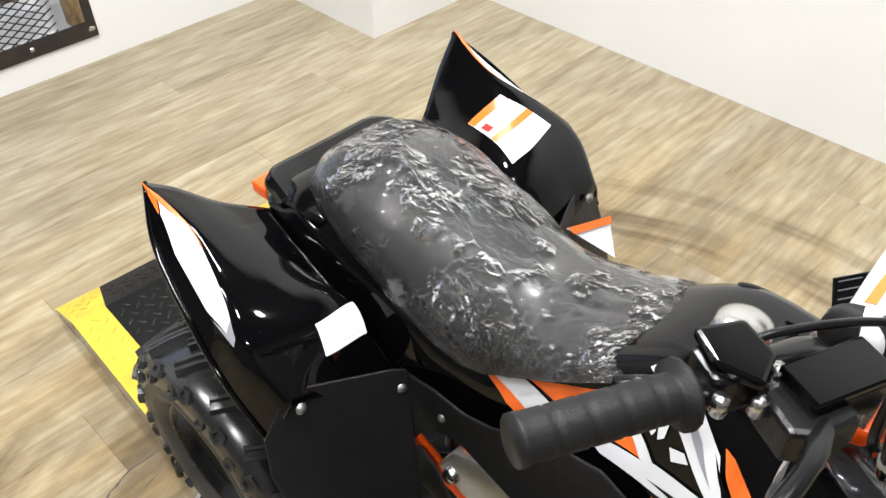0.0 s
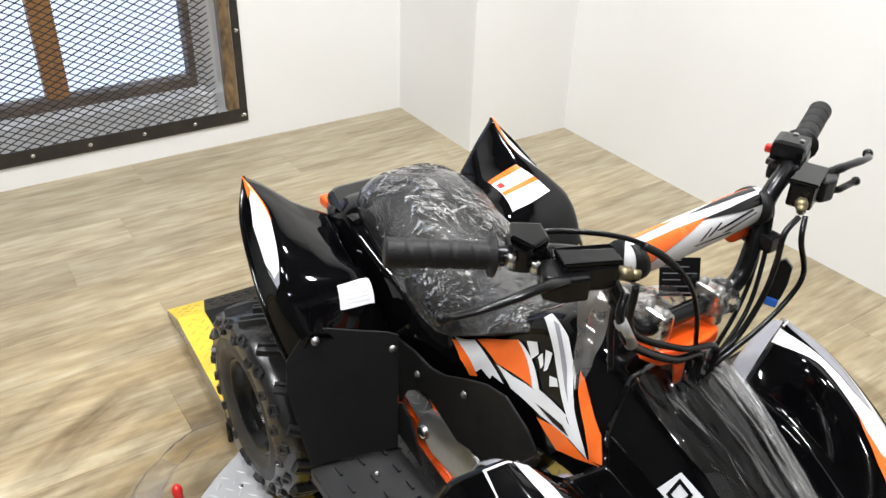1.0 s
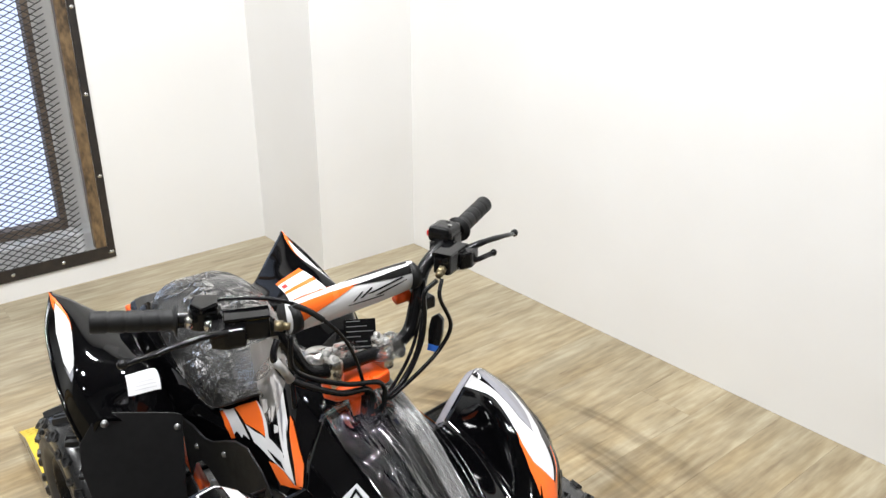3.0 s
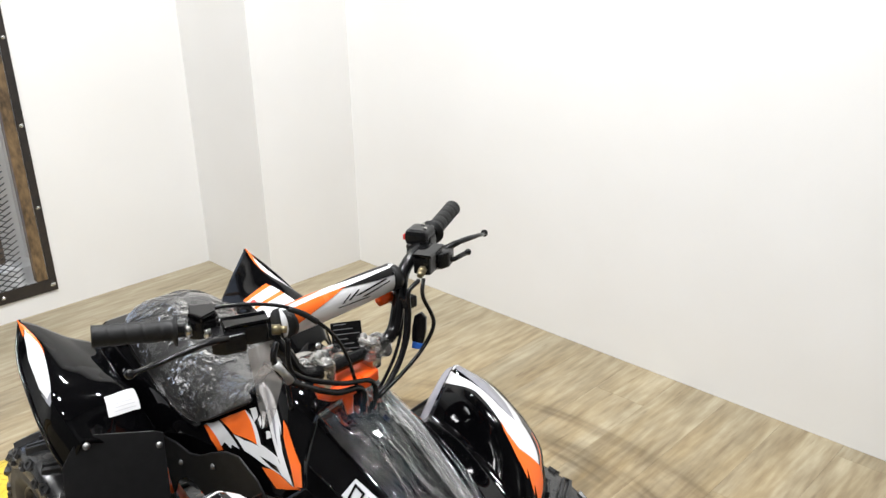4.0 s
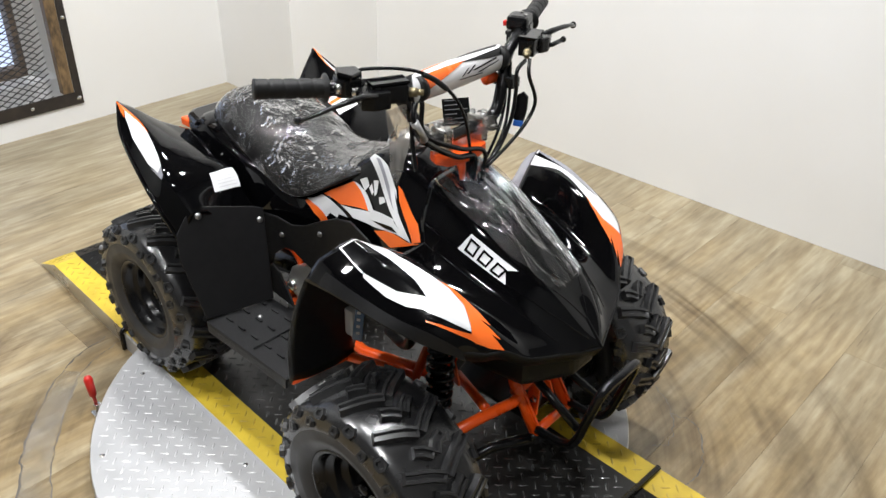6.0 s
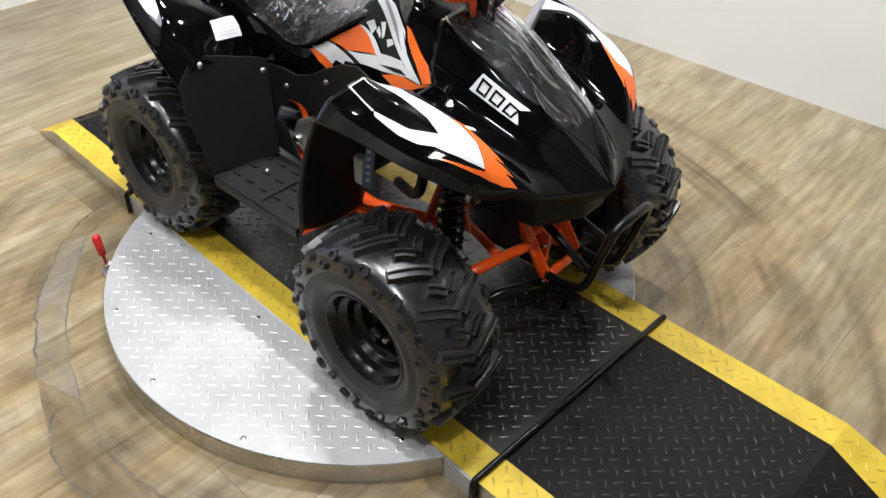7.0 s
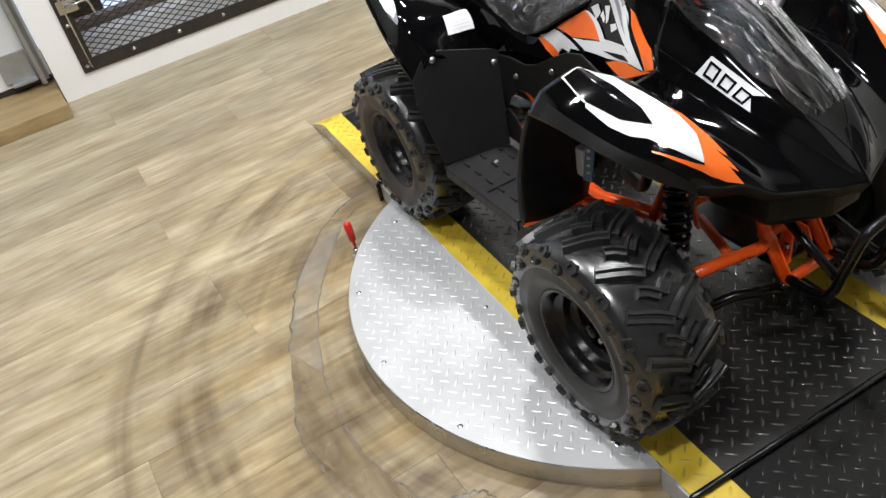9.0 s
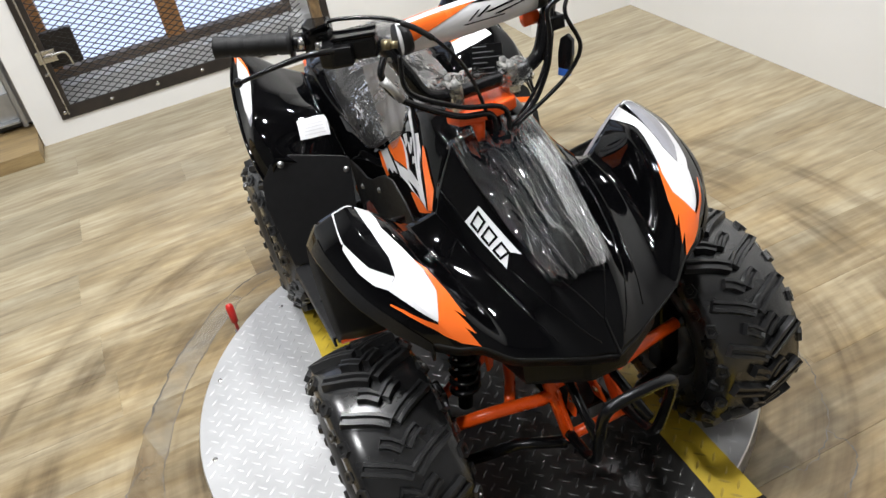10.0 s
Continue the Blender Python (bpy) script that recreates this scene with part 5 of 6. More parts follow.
# splash panels, foot rests ---------------------------------------------------
def foot(s):
    Q = lambda ps: [(x, s * y, z) for x, y, z in ps]
    sp = part("splash_panel", plate3(Q([(-.175, .262, .505), (-.168, .288, .495), (-.184, .312, .455), (-.186, .316, .40), (-.108, .312, .283), (-.078, .168, .283), (-.142, .131, .466), (-.149, .148, .474)]), 0.004), MATTE, atv, "matte black splash panel")
    for p in ((-.170, .268, .488), (-.146, .146, .446), (-.176, .306, .412)):
        bv, bf = revolve([(0.0001, 0.005), (0.004, 0.0045), (0.0075, 0.0)], 10, "z")
        raw("bolt", bv, bf, BOLT, sp, m=Matrix.Translation((p[0] + (0.016 if p[1] < 0.2 else 0.006), s * p[1], p[2] + 0.002)) @ Matrix.Rotation(radians(70), 4, "Y"))
    bm = boxes((-.115, .15, min(s * .165, s * .312), max(s * .165, s * .312), .270, .276, 0.001), (-.113, .148, min(s * .308, s * .313), max(s * .308, s * .313), .252, .272, 0.001))
    rest = part("foot_rest", bm, MATTE, atv, "matte black ribbed foot rest")
    for i in range(6):
        for j in range(3):
            x, y = -.085 + i * .043, .192 + j * .042
            if abs(x - .03) < 0.012:
                continue
            part("grip_rib", boxes((x - .010, x + .010, s * y - .0022, s * y + .0022, .276, .280, 0.0008)), MATTE, rest)
    part("slot", boxes((.028, .033, min(s * .19, s * .30), max(s * .19, s * .30), .2765, .2775)), DEC_K, rest)
    for p in ((-.049, .225), (.075, .225)):
        bv, bf = revolve([(0.0001, 0.004), (0.004, 0.0035), (0.006, 0)], 10, "z")
        raw("bolt", bv, bf, BOLT, rest, m=Matrix.Translation((p[0], s * p[1], .277)))
    # inner heel guard with its opening, and the low inner wall
    part("heel_guard", plate3([(x, s * .130, z) for x, z in ((-.150, .455), (-.089, .465), (-.041, .464), (.0, .478), (.05, .508), (.10, .534), (.143, .544), (.192, .523), (.222, .495), (.205, .44), (.12, .40), (.04, .374), (-.04, .40), (-.07, .397), (-.109, .366), (-.134, .320), (-.142, .36))], 0.004), MATTE, atv, "matte black heel guard")
    part("inner_guard", plate3(Q([(-.130, .147, .279), (-.135, .140, .322), (-.105, .144, .348), (-.074, .146, .338), (-.045, .15, .308), (-.02, .155, .279)]), 0.004), MATTE, atv)
    part("engine_cover", prism([(-.098, .29), (-.07, .345), (-.02, .37), (.05, .37), (.10, .34), (.10, .27), (-.05, .265)], s * .108 - .012, s * .108 + .012, 0.006), CAST, atv, "cast aluminium engine side cover", m=Matrix(((1, 0, 0, 0), (0, 0, 1, 0), (0, 1, 0, 0), (0, 0, 0, 1))))
    tube("brake_line", Q([(-.13, .11, .36), (-.10, .115, .385), (-.07, .11, .38), (-.05, .10, .33)]), 0.006, ORANGE, atv, n=12, seg=8)
    bv, bf = revolve([(0.0001, .014), (.010, .013), (.013, .006), (.014, 0)], 12)
    raw("drain_plug", bv, bf, CHROME, atv, m=Matrix.Translation((-.068, s * .118, .30)) @ Matrix.Scale(s, 4, (0, 1, 0)))
    for p in ((-.073, .130, .429), (.054, .130, .482), (.185, .130, .455)):
        bv, bf = revolve([(0.0001, 0.005), (0.004, 0.0045), (0.0065, 0.0)], 10, "z")
        raw("bolt", bv, bf, BOLT, atv, m=Matrix.Translation((p[0], s * (p[1] + 0.004), p[2])) @ Matrix.Rotation(radians(-90 * s), 4, "X"))
    # mud flap behind the front wheel, up to the fender's arch
    st = [[(.150, s * .305, .262), (.165, s * .312, .36), (.205, s * .318, .47), (.240, s * .318, .545)],
          [(.165, s * .24, .262), (.18, s * .24, .36), (.21, s * .25, .47), (.25, s * .26, .55)],
          [(.17, s * .165, .262), (.185, s * .15, .36), (.20, s * .14, .46), (.24, s * .15, .53)]]
    v, f = surface(st, 12, 10)
    solid(raw("mud_flap", v, f, MATTE, atv), 0.003, 0)
    tube("floor_edge", Q([(.15, .30, .262), (.168, .17, .262)]), 0.006, ORANGE, atv, seg=8)


both(foot)
part("warning_label", plate3([(-.155, .205, .475), (-.140, .292, .455), (-.112, .282, .395)], 0.001, 0), PAPER, atv, "triangular warning label")
part("label_band", plate3([(-.153, .207, .4765), (-.138, .293, .4565), (-.133, .290, .447), (-.146, .214, .464)], 0.0012, 0), DEC_O, atv)

# handlebar ---------------------------------------------------------------------
bar = tube("handlebar", [(.196, -.347, .872), (.239, -.25, .860), (.263, -.19, .855), (.276, -.142, .836), (.290, -.115, .79), (.297, -.085, .742), (.298, 0, .734), (.297, .085, .742), (.290, .115, .79), (.276, .142, .836), (.262, .19, .858), (.235, .25, .866), (.192, .347, .878)], 0.0112, BLACK_METAL, atv, "black steel handlebar", seg=12, n=72)
# padded cross bar: a soft sleeve with printed cover
PAD0, PAD1 = Vector((.292, -.116, .838)), Vector((.278, .116, .836))


def pad_at(q, w, r=0.0255):
    """A point of the pad's cover: q along, w degrees round from the front over the top."""
    bulge = 1.0 - 0.12 * abs(2 * q - 1) ** 3
    p = PAD0.lerp(PAD1, q)
    return p + Vector((math.cos(radians(w)) * r * 0.72, 0, math.sin(radians(w)) * r)) * bulge


pv = [pad_at(i / 24, k * 15) for i in range(25) for k in range(24)]
pf = [(i * 24 + k, i * 24 + (k + 1) % 24, (i + 1) * 24 + (k + 1) % 24, (i + 1) * 24 + k) for i in range(24) for k in range(24)] + [tuple(reversed(range(24))), tuple(range(576, 600))]
pad = raw("bar_pad", pv, pf, DEC_W, atv, "white, orange and black crossbar pad")


def pad_print(name, poly, m, lift=0.001):
    bm = bmesh.new()
    bm.faces.new([bm.verts.new((q * 2, w / 90, 0)) for q, w in poly])
    bm.normal_update()
    bmesh.ops.triangulate(bm, faces=bm.faces)
    for _ in range(5):
        long = [e for e in bm.edges if e.calc_length() > 0.1]
        if not long:
            break
        bmesh.ops.subdivide_edges(bm, edges=long, cuts=1)
        bm.normal_update()
        bmesh.ops.triangulate(bm, faces=[f for f in bm.faces if len(f.verts) > 3])
    for v in bm.verts:
        v.co = pad_at(v.co.x / 2, v.co.y * 90, 0.0255 + lift)
    bmesh.ops.recalc_face_normals(bm, faces=bm.faces)
    part(name, bm, m, pad, smooth=True)


pad_print("orange_print", [(0.05, -8), (0.05, 62), (0.28, 62), (0.52, 58), (0.36, 34), (0.2, 14)], DEC_O)
pad_print("black_print", [(0.40, 92), (0.66, 84), (0.95, 80), (0.95, 106), (0.7, 106)], DEC_K)
pad_print("black_print", [(0.44, 56), (0.7, 56), (0.95, 62), (0.95, 26), (0.78, 30)], DEC_K)
pad_print("orange_print", [(0.58, 108), (0.75, 107), (0.93, 107), (0.9, 128), (0.7, 124)], DEC_O)
pad_print("orange_print", [(0.06, 92), (0.34, 92), (0.2, 112), (0.06, 118)], DEC_O)
for q in ([(0.44, 0), (0.52, 24), (0.535, 24), (0.46, 0)], [(0.50, 4), (0.60, 28), (0.61, 24), (0.52, 2)], [(0.56, 10), (0.86, 26), (0.88, 20), (0.6, 6)], [(0.62, -4), (0.9, 12), (0.9, 8), (0.66, -8)], [(0.40, -6), (0.7, -14), (0.7, -18), (0.42, -10)]):
    pad_print("black_print", q, DEC_K)
for q, w in ((0.0, 0.05), (0.95, 1.0)):
    v, f = tube_data([PAD0.lerp(PAD1, q), PAD0.lerp(PAD1, w)], 0.0262, 24, flat=0.85)
    raw("pad_end", v, f, GRIP, pad)


def hand_controls(s):
    a, b = Vector((.192, s * .349, .878)), Vector((.235, s * .25, .866))
    if s < 0:
        a, b = a + Vector((.004, 0, -.006)), b + Vector((.004, 0, -.006))
    d = (b - a)
    ring = [0.0155 if i < 2 else (0.0225 if i > 38 else (0.0134 if i % 8 == 0 else 0.0150)) for i in range(41)]
    v, f = tube_data([a + d * (i / 40) for i in range(41)], ring, 16)
    g = raw("grip", v, f, GRIP, atv, "black ribbed rubber grip")
    up = Matrix.Rotation(radians(s * 23), 4, "Z")
    sw = part("switch_housing", prism([(-.016, -.020), (.010, -.022), (.018, -.01), (.018, .016), (.004, .022), (-.016, .018)], -.018, .012, 0.004), BLACK_METAL, atv, m=Matrix.Translation((.250, s * .215, .862)) @ up)
    if s > 0:
        part("switch_button", boxes((-.034, -.020, -.013, -.003, .004, .014, 0.0025)), RED, sw, "red stop switch")
        part("switch_bank", boxes((-.026, .016, -.026, .022, .000, .027, 0.009)), BLACK_METAL, sw)
        part("switch_cover", boxes((-.024, .018, -.024, .020, -.026, -.003, 0.006)), MATTE, sw)
        part("switch_slide", boxes((-.029, -.022, -.012, .014, -.012, -.005, 0.002)), STEEL_K, sw)
        for q in ((-.008, .008), (.004, -.010)):
            part("screw", boxes((q[0], q[0] + .006, q[1], q[1] + .006, .026, .029, 0.001)), CHROME, sw)
    else:
        part("throttle_body", prism([(-.022, -.014), (.006, -.020), (.030, -.004), (.014, .018), (-.016, .018)], .012, .021, 0.003), GLOSS, sw, "black thumb throttle housing")
        tube("throttle_thumb", [(.0, -.02, -.012), (-.02, -.04, -.018), (-.026, -.06, -.016)], 0.006, BLACK_METAL, sw, seg=8)
        for px_, py_, pz_ in ((.02, -.022, .0), (.026, .002, -.006), (.012, .026, -.004)):
            v, f = revolve([(0.0001, 0.008), (0.005, 0.0075), (0.0055, -0.006), (0.0001, -0.006)], 8, "z")
            raw("screw", v, f, CHROME, sw, m=Matrix.Translation((px_, py_, pz_)))
    mc = part("master_cylinder", prism([(-.015, -.030), (.015, -.030), (.016, .028), (-.014, .030)], -.020, .010, 0.004), BLACK_METAL, atv, m=Matrix.Translation((.299, s * .178, .856)) @ up)
    part("reservoir_lid", boxes((-.016, .017, -.031, .030, .0105, .0155, 0.0015)), GLOSS, mc)
    v, f = join(tube_data([(.004, -s * .034, -.008), (.006, -s * .046, -.009)], 0.0075, 6), tube_data([(.006, -s * .046, -.009), (.008, -s * .055, -.010)], 0.0055, 8))
    raw("banjo_fitting", v, f, BRASS, mc, "dull gold banjo fitting")
    k = 0.0 if s < 0 else -0.012
    lev = tube("brake_lever", [(.296, s * .178, .850), (.308 + k, s * .21, .857), (.315 + k, s * .25, .865), (.312 + k, s * .30, .862), (.291 + k, s * .341, .849)], [.009, .008, .007, .006, .005, .0045], BLACK_METAL, atv, seg=8, n=20, flat=0.7)
    bm = bmesh.new()
    bmesh.ops.create_uvsphere(bm, u_segments=12, v_segments=8, radius=0.0068)
    part("lever_ball", bm, BLACK_METAL, lev, smooth=True, m=Matrix.Translation((.289 + k, s * .344, .849)))
    part("lever_perch", prism([(-.020, -.020), (.012, -.024), (.022, -.006), (.020, .022), (-.008, .026), (-.022, .012)], -.016, .012, 0.004), BLACK_METAL, atv, m=Matrix.Translation((.296, s * .206, .850)) @ up)
    part("lever_pivot", boxes((-.014, .018, -.016, .016, -.012, .006, 0.003)), CAST, atv, m=Matrix.Translation((.290, s * .192, .845)) @ up)
    if s > 0:
        tube("parking_lever", [(.298, s * .20, .842), (.314, s * .225, .843), (.314, s * .258, .846)], 0.0045, BLACK_METAL, lev, seg=8)
        bm = bmesh.new()
        bmesh.ops.create_uvsphere(bm, u_segments=10, v_segments=6, radius=0.006)
        part("lever_ball", bm, BLACK_METAL, lev, smooth=True, m=Matrix.Translation((.314, s * .260, .846)))


both(hand_controls)
for s in (1, -1):
    cl = part("bar_clamp", boxes((-.019, .019, -.010, .010, -.030, .018, 0.005)), CHROME, atv, "bright aluminium bar clamp", m=Matrix.Translation((.298, s * .046 - .006, .738)))
    for dx in (-.012, .012):
        v, f = revolve([(0.0001, 0.006), (0.005, 0.0055), (0.0055, 0)], 8, "z")
        raw("bolt", v, f, CAST, cl, m=Matrix.Translation((dx, 0, .017)))
part("clamp_plate", prism([(.278, -.060), (.30, -.070), (.322, -.060), (.330, -.03), (.330, .01), (.324, .036), (.30, .044), (.278, .036), (.27, -.01)], .692, .712, 0.004), ORANGE, atv, "orange steering clamp plate")
tube("clamp_tongue", [(.322, -.03, .698), (.327, -.031, .684), (.330, -.032, .664)], [0.013, 0.010, 0.006], ORANGE, atv, flat=0.35)
tube("steering_stem", [(.30, 0, .69), (.34, 0, .58), (.36, 0, .45)], 0.018, BLACK_METAL, atv)
# cables and hoses
for pts, r in (
    ([(.254, -.205, .877), (.26, -.190, .881), (.29, -.144, .878), (.315, -.110, .866), (.335, -.069, .828), (.338, -.038, .774), (.335, -.016, .695)], .003),
    ([(.335, -.155, .838), (.342, -.166, .815), (.345, -.145, .775), (.345, -.07, .724), (.340, -.015, .705), (.335, -.01, .66)], .005),
    ([(.325, -.13, .83), (.33, -.128, .775), (.345, -.06, .735), (.345, .005, .71), (.34, .01, .65)], .004),
    ([(.334, .132, .842), (.345, .119, .818), (.350, .137, .768), (.348, .117, .732), (.345, .076, .703), (.338, .023, .672)], .0034),
    ([(.330, .125, .840), (.335, .097, .829), (.336, .096, .791), (.336, .088, .745), (.335, .059, .696), (.332, .018, .670)], .0038),
    ([(.295, .128, .83), (.310, .112, .77), (.322, .085, .715), (.33, .03, .665)], .003),
    ([(.290, .123, .82), (.302, .110, .76), (.312, .080, .71), (.325, .02, .66)], .003),
):
    tube("cable", pts, r, BLACK_METAL, atv, n=36, seg=8)
tube("cable_sleeve", [(.312, -.115, .868), (.322, -.098, .857), (.331, -.08, .840)], .0045, GRIP, atv, n=8, seg=8)
tube("spring_guide", [(.343, -.166, .812), (.346, -.146, .776)], .0066, CAST, atv)
v, f = tube_data([(.306, -.122, .70), (.29, -.115, .742), (.283, -.112, .79)], .004, 8, n=10)
raw("cable", v, f, BLACK_METAL, atv)
# mirror boss, plug and hang tag on the left riser
tube("orange_boss", [(.272, .088, .800), (.272, .112, .800)], 0.011, ORANGE, atv, "orange cap")
part("clamp_band", boxes((-.015, .03, -.012, .012, -.010, .010, 0.003)), BLACK_METAL, atv, m=Matrix.Translation((.284, .124, .795)))
tether = part("tether_key", prism([(.0, -.03), (.010, -.022), (.012, 0), (.010, .022), (0, .03), (-.010, .022), (-.012, 0), (-.010, -.022)], -.005, .005, 0.002), BLACK_METAL, atv, "black tether switch", m=Matrix.Translation((.328, .125, .752)) @ Matrix.Rotation(radians(80), 4, "X") @ Matrix.Rotation(radians(30), 4, "Y"))
part("blue_tip", boxes((-.009, .009, -.034, -.022, -.0055, .0055, 0.002)), BLUE, tether, "blue plastic tip")
tag = part("hang_tag", boxes((-.025, .025, -.001, .001, -.024, .024, 0.0005)), DEC_K, atv, "black printed hang tag", m=Matrix.Translation((.260, .026, .752)) @ Matrix.Rotation(radians(58), 4, "Z") @ Matrix.Rotation(radians(-25), 4, "X"))
for k in range(6):
    for y in (-.0013, .0011):
        part("print_line", boxes((-.021, .021 - (k % 3) * .010, y, y + .0002, -.020 + k * .008, -.0188 + k * .008)), PRINT, tag)
# fuel cap and clear wrap left on the clamps
v, f = revolve([(0.0001, .022), (.018, .021), (.026, .016), (.028, .004), (.028, -.01)], 24, "z")
raw("fuel_cap", v, f, CHROME, atv, "shiny fuel cap under clear film", m=Matrix.Translation((.190, -.012, .684)))
for c, q in (((.275, -.055, .738), 3), ((.30, .052, .735), 5), ((.268, -.01, .728), 7)):
    bm = bmesh.new()
    bmesh.ops.create_icosphere(bm, subdivisions=3, radius=0.03)
    for vv in bm.verts:
        vv.co = Vector((vv.co.x * 0.8, vv.co.y * 1.0, vv.co.z * 0.7)) * (1 + 0.35 * noise.noise(vv.co * 60 + Vector((q, 0, 0))))
    part("clear_wrap", bm, FILM, atv, "clear crinkled plastic film", smooth=True, m=Matrix.Translation(c))
# torn strip of milky film hanging from the brake side
st = [[(.292, -.174 + a, .818), (.292, -.174 + a * .95, .785), (.291, -.170 + a * .8, .745), (.290, -.166 + a * .55, .712), (.289, -.160 + a * .15, .680)] for a in (0, .018, .037, .056)]
v, f = surface(st, 24, 12)
v = [Vector(p) + Vector((1, 0.4, 0)) * 0.006 * noise.noise(Vector((p[0] * 20, p[1] * 90, p[2] * 12))) for p in v]
raw("film_strip", v, f, FILM_W, atv, "milky torn plastic film strip")
# hood wrap
def hood_pt(a, b):
    p = spot(FRONT, a, abs(b), F_SOFT)
    return Vector((p.x, math.copysign(p.y, b), p.z))


def hood_film(name, b0, b1, mt, label, seed, high):
    """Film laid along the hood from b0 to b1 across, pulled into long ridges."""
    noise.seed_set(seed)
    v = []
    ni, nj = 60, 150
    for i in range(ni + 1):
        for j in range(nj + 1):
            q, k = i / ni, j / nj
            rag = 0.10 * noise.noise(Vector((k * 9, seed, 0)))
            p = hood_pt(0.10 + (2.95 + rag) * q, b0 + (b1 - b0) * k)
            bend = 1.6 * noise.noise(Vector((q * 1.7, k * 2.5, 5)))
            ridge = 1 - abs(noise.noise(Vector((q * 1.1, k * 5 + bend, 3))))
            fine = 1 - abs(noise.noise(Vector((q * 2.2, k * 12 + bend * 2, 9))))
            dent = noise.noise(Vector((q * 9, k * 11, 14)))
            v.append(p + Vector((0.25, 0, 1)).normalized() * (0.003 + high * ridge ** 4 + high * 0.35 * fine ** 3 + 0.0012 * dent))
    f = [(i * (nj + 1) + j, (i + 1) * (nj + 1) + j, (i + 1) * (nj + 1) + j + 1, i * (nj + 1) + j + 1) for i in range(ni) for j in range(nj)]
    return raw(name, v, f, mt, atv, label)


hood_film("hood_wrap", -1.08, 0.42, FILM_H, "clear crinkled plastic film", 8, 0.014)
hood_film("hood_wrap_edge", 0.40, 0.98, FILM_M, "dull translucent edge of the plastic film", 11, 0.004)

# front frame, arms, springs, bumper ------------------------------------------------
def running_gear(s):
    Q = lambda ps: [(x, s * y, z) for x, y, z in ps]
    tube("frame_rail", Q([(.16, .17, .258), (.25, .155, .274), (.325, .143, .284)]), 0.010, ORANGE, atv)
    tube("frame_post", Q([(.325, .143, .280), (.335, .11, .36), (.345, .085, .43)]), 0.009, ORANGE, atv)
    tube("suspension_arm", Q([(.476, .215, .284), (.488, .14, .284), (.503, .07, .283), (.505, .04, .29)]), 0.0105, ORANGE, atv, "orange suspension arm")
    tube("arm_joint", Q([(.473, .232, .284), (.477, .208, .284)]), 0.013, BLACK_METAL, atv)
    tube("suspension_arm", Q([(.36, .225, .215), (.33, .08, .26)]), 0.010, ORANGE, atv, "orange suspension arm")
    # black where the other arms are orange: deep shade put into the colour
    tube("lower_arm", Q([(.45, .215, .165), (.50, .12, .205), (.545, .055, .215)]), 0.010, BLACK_METAL, atv, "lower suspension arm, black to stand for deep shade")
    tube("frame_strut", Q([(.478, .05, .345), (.491, .05, .309), (.548, .05, .222)]), 0.011, ORANGE, atv)
    part("strut_gusset", plate3(Q([(.495, .049, .305), (.52, .049, .292), (.558, .049, .236), (.540, .049, .212), (.515, .049, .25)]), 0.005), ORANGE, atv)
    tube("strut_bolt", Q([(.548, .040, .222), (.548, .066, .222)]), 0.007, BLACK_METAL, atv, seg=8)
    part("spindle", boxes((-.02, .02, -.02, .02, -.06, .12, 0.005)), BLACK_METAL, atv, m=Matrix.Translation((FX + .02, s * (FY - .085), WR)))
    # coil over damper
    p0, p1 = Vector((.402, s * .165, .235)), Vector((.380, s * .125, .445))
    damper = tube("damper", [p0, p0.lerp(p1, 0.55), p1], 0.013, BLACK_METAL, atv)
    d = (p1 - p0)
    a = d.cross(Vector((1, 0, 0))).normalized()
    b = d.normalized().cross(a)
    pts = [p0 + d * (0.12 + 0.8 * i / 110) + (a * math.cos(i * 2 * math.pi * 9 / 110) + b * math.sin(i * 2 * math.pi * 9 / 110)) * 0.0225 for i in range(111)]
    v, f = tube_data(pts, 0.0052, 8)
    raw("spring", v, f, BLACK_METAL, damper, "black coil spring")


both(running_gear)
tube("cross_tube", [(.497, -.06, .298), (.497, .06, .298)], 0.010, ORANGE, atv)
tube("cross_tube", [(.546, -.055, .226), (.546, .055, .226)], 0.009, ORANGE, atv)
tube("cross_tube", [(.35, -.10, .30), (.35, .10, .30)], 0.012, ORANGE, atv)
part("front_tray", boxes((.30, .52, -.045, .045, .232, .240, 0.003)), BLACK_METAL, atv)
part("chin_guard", prism([(.44, -.13), (.55, -.115), (.598, -.03), (.598, .03), (.55, .115), (.44, .13)], .375, .445, 0.012), MATTE, atv, "matte black lower nose")
tube("bumper", [(.550, -.052, .236), (.604, -.052, .240), (.632, -.053, .262), (.654, -.058, .335), (.668, -.056, .388), (.672, -.040, .404), (.674, 0, .408), (.672, .040, .404), (.668, .056, .388), (.654, .058, .335), (.632, .053, .262), (.604, .052, .240), (.550, .052, .236)], 0.0085, BLACK_METAL, atv, "black tube front bumper", n=72)
tube("bumper_stay", [(.49, -.03, .345), (.630, -.045, .285)], 0.008, BLACK_METAL, atv)
tube("bumper_stay", [(.49, .03, .345), (.630, .045, .285)], 0.008, BLACK_METAL, atv)
part("paper_tag", boxes((-.018, .018, -.001, .001, -.02, .02)), PAPER, atv, "white paper tag", m=Matrix.Translation((.432, -.124, .40)) @ Matrix.Rotation(radians(40), 4, "Z"))
strap = part("plastic_strip", plate3([(.246, -.206, .485), (.263, -.203, .470), (.248, -.206, .360), (.226, -.210, .358)], 0.003, 0.0008), BLUE_D, atv, "blue printed plastic strip")
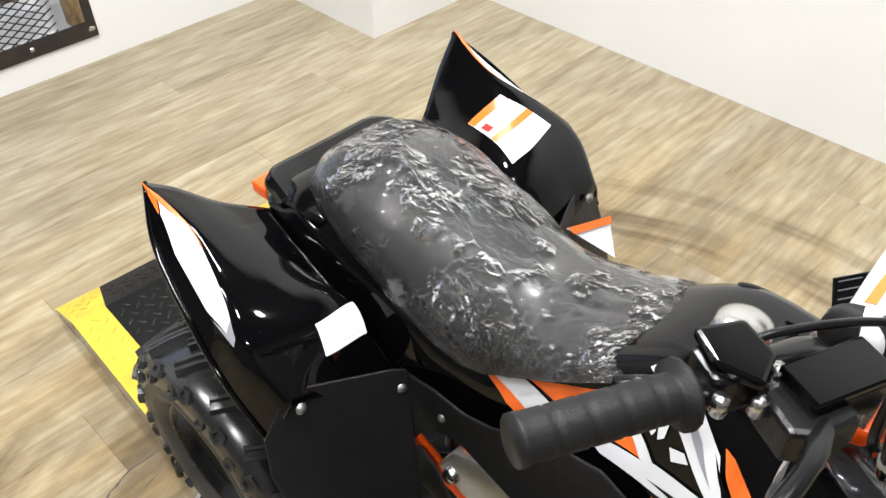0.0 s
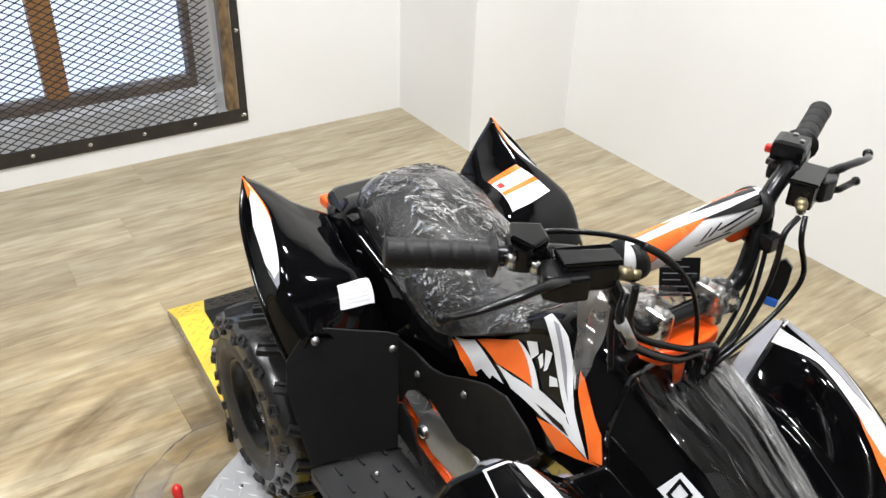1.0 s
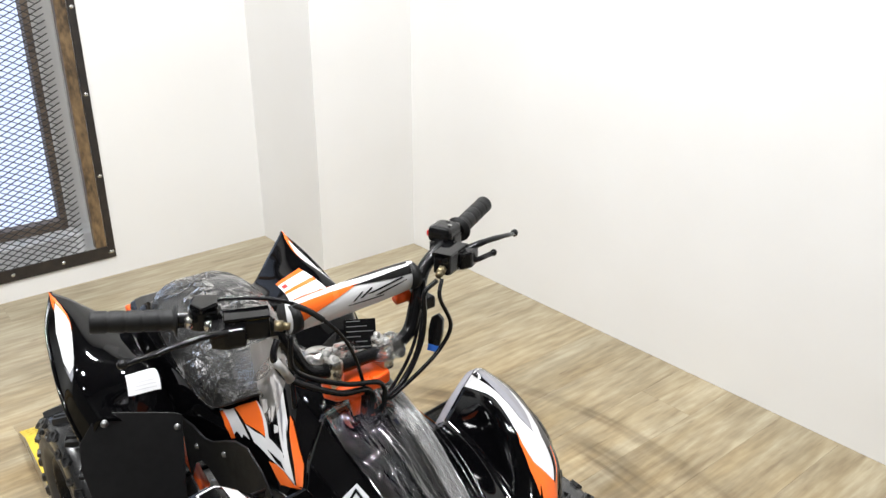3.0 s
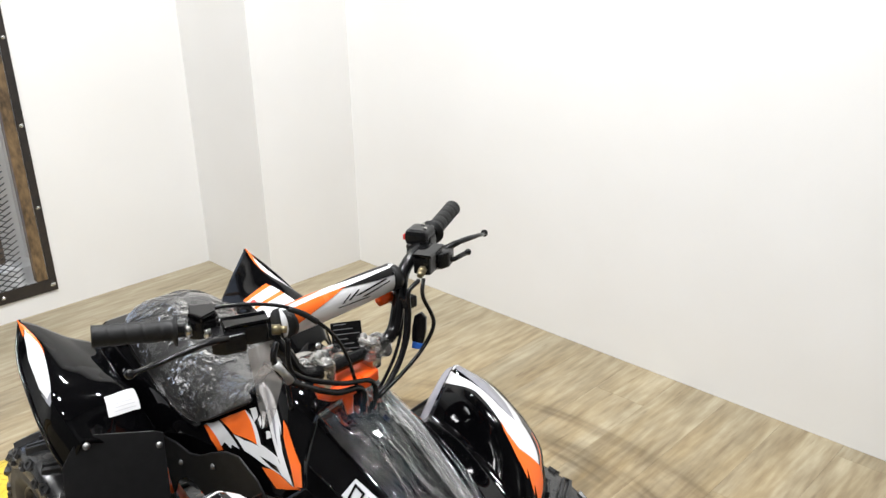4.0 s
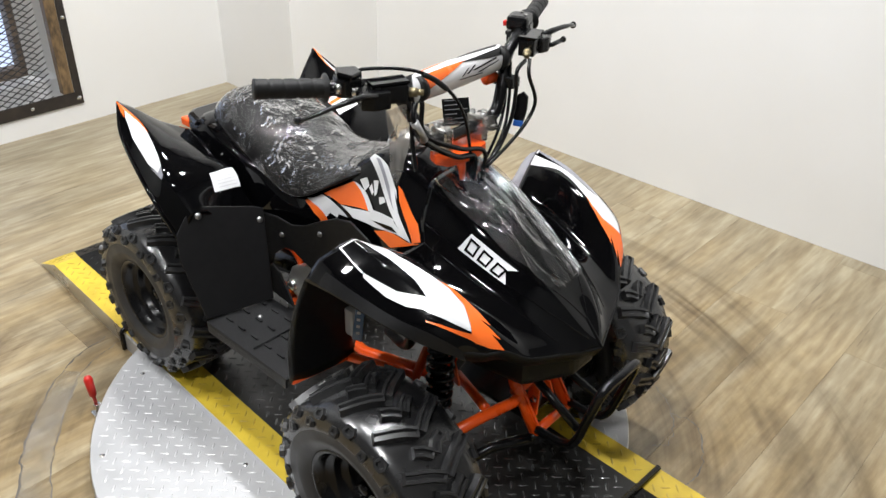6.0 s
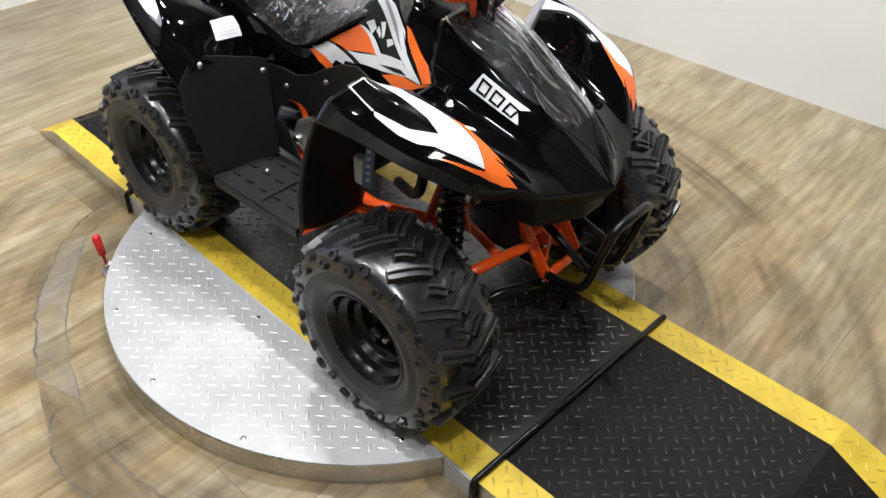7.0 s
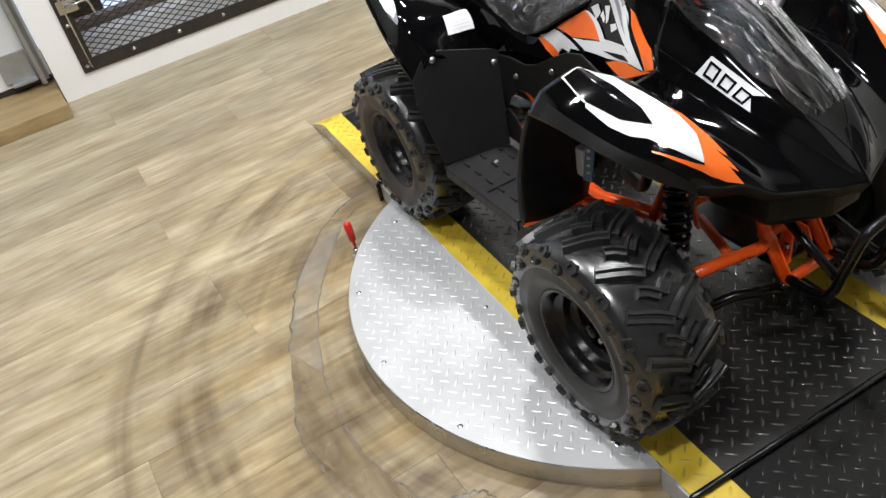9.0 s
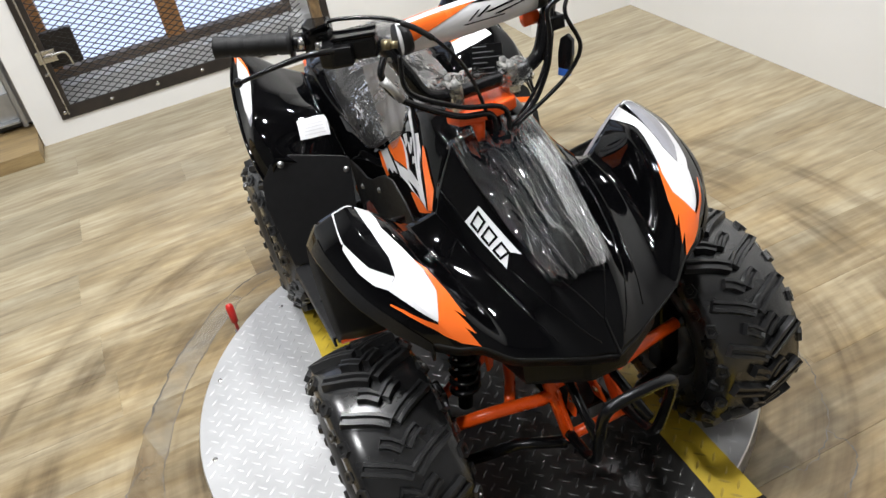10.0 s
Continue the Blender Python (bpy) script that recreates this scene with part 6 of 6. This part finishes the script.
for k in range(5):
    z = .375 + k * .016
    part("print_line", plate3([(.2375 + k * .0018, -.2100, z), (.2455 + k * .0018, -.2085, z + .002), (.2460 + k * .0018, -.2085, z + .008), (.2385 + k * .0018, -.2100, z + .006)], 0.0008, 0), PRINT_L, strap)
part("overflow_bottle", boxes((-.012, .012, -.010, .010, -.03, .03, 0.006)), DEC_W, atv, "white plastic bottle", m=Matrix.Translation((.205, -.190, .378)))
tube("breather_hose", [(.27, -.10, .46), (.305, -.125, .41), (.30, -.13, .35), (.26, -.11, .31), (.20, -.09, .30)], 0.011, GRIP, atv, "black rubber hose", n=18)
tube("wiring_loom", [(.25, -.13, .47), (.275, -.145, .44), (.268, -.14, .41), (.29, -.13, .385)], 0.005, BLACK_METAL, atv, n=14, seg=8)
for s in (1, -1):
    tube("rear_arm_tube", [(.36, s * .06, .262), (.42, s * .085, .268), (.478, s * .115, .282)], 0.009, ORANGE, atv)
    lug_plate = part("bolt_plate", plate3([(.497, s * .012, .300), (.525, s * .016, .292), (.532, s * .030, .244), (.505, s * .026, .240)], 0.005), ORANGE, atv, "orange bracket plate")
    v, f = revolve([(0.0001, 0.007), (0.006, 0.0065), (0.0075, 0.0), (0.0075, -0.004)], 6, "z")
    raw("bolt", v, f, CHROME, lug_plate, m=Matrix.Translation((.518, s * .022, .270)) @ Matrix.Rotation(radians(80), 4, "Y"))
    part("mount_plate", plate3([(.355, s * .085, .30), (.395, s * .10, .285), (.415, s * .12, .30), (.400, s * .115, .345), (.365, s * .09, .35)], 0.005), ORANGE, atv, "orange damper mount plate")
# engine and lower frame
part("air_box", prism([(-.33, -.095), (-.12, -.085), (-.09, -.07), (-.09, .07), (-.12, .085), (-.33, .095)], .33, .52, 0.012), MATTE, atv, "black plastic air box")
ev, ef = revolve([(0.0001, .115), (.05, .112), (.062, .10), (.066, .05), (.066, -.09), (.0001, -.1)], 28)
raw("engine_case", ev, ef, CAST, atv, "cast aluminium engine case", m=Matrix.Translation((.03, 0, .345)))
# black in place of cast metal: the dark gap's shade put into the colour
part("engine_block", boxes((-.12, .06, -.08, .08, .22, .36, 0.02)), BLACK_METAL, atv, "engine block, blackened for the shade under the body")
for s in (1, -1):
    tube("frame_tube", [(-.30, s * .09, .30), (-.1, s * .10, .24), (.16, s * .12, .24), (.33, s * .10, .27)], 0.012, ORANGE, atv)
    tube("frame_tube", [(-.05, s * .09, .43), (0, s * .10, .40), (.02, s * .095, .33)], 0.012, ORANGE, atv)
tube("rear_axle", [(RX, -RY, WR), (RX, RY, WR)], 0.014, BLACK_METAL, atv)
tube("swing_arm", [(-.05, 0, .27), (RX, 0, WR)], 0.03, BLACK_METAL, atv)
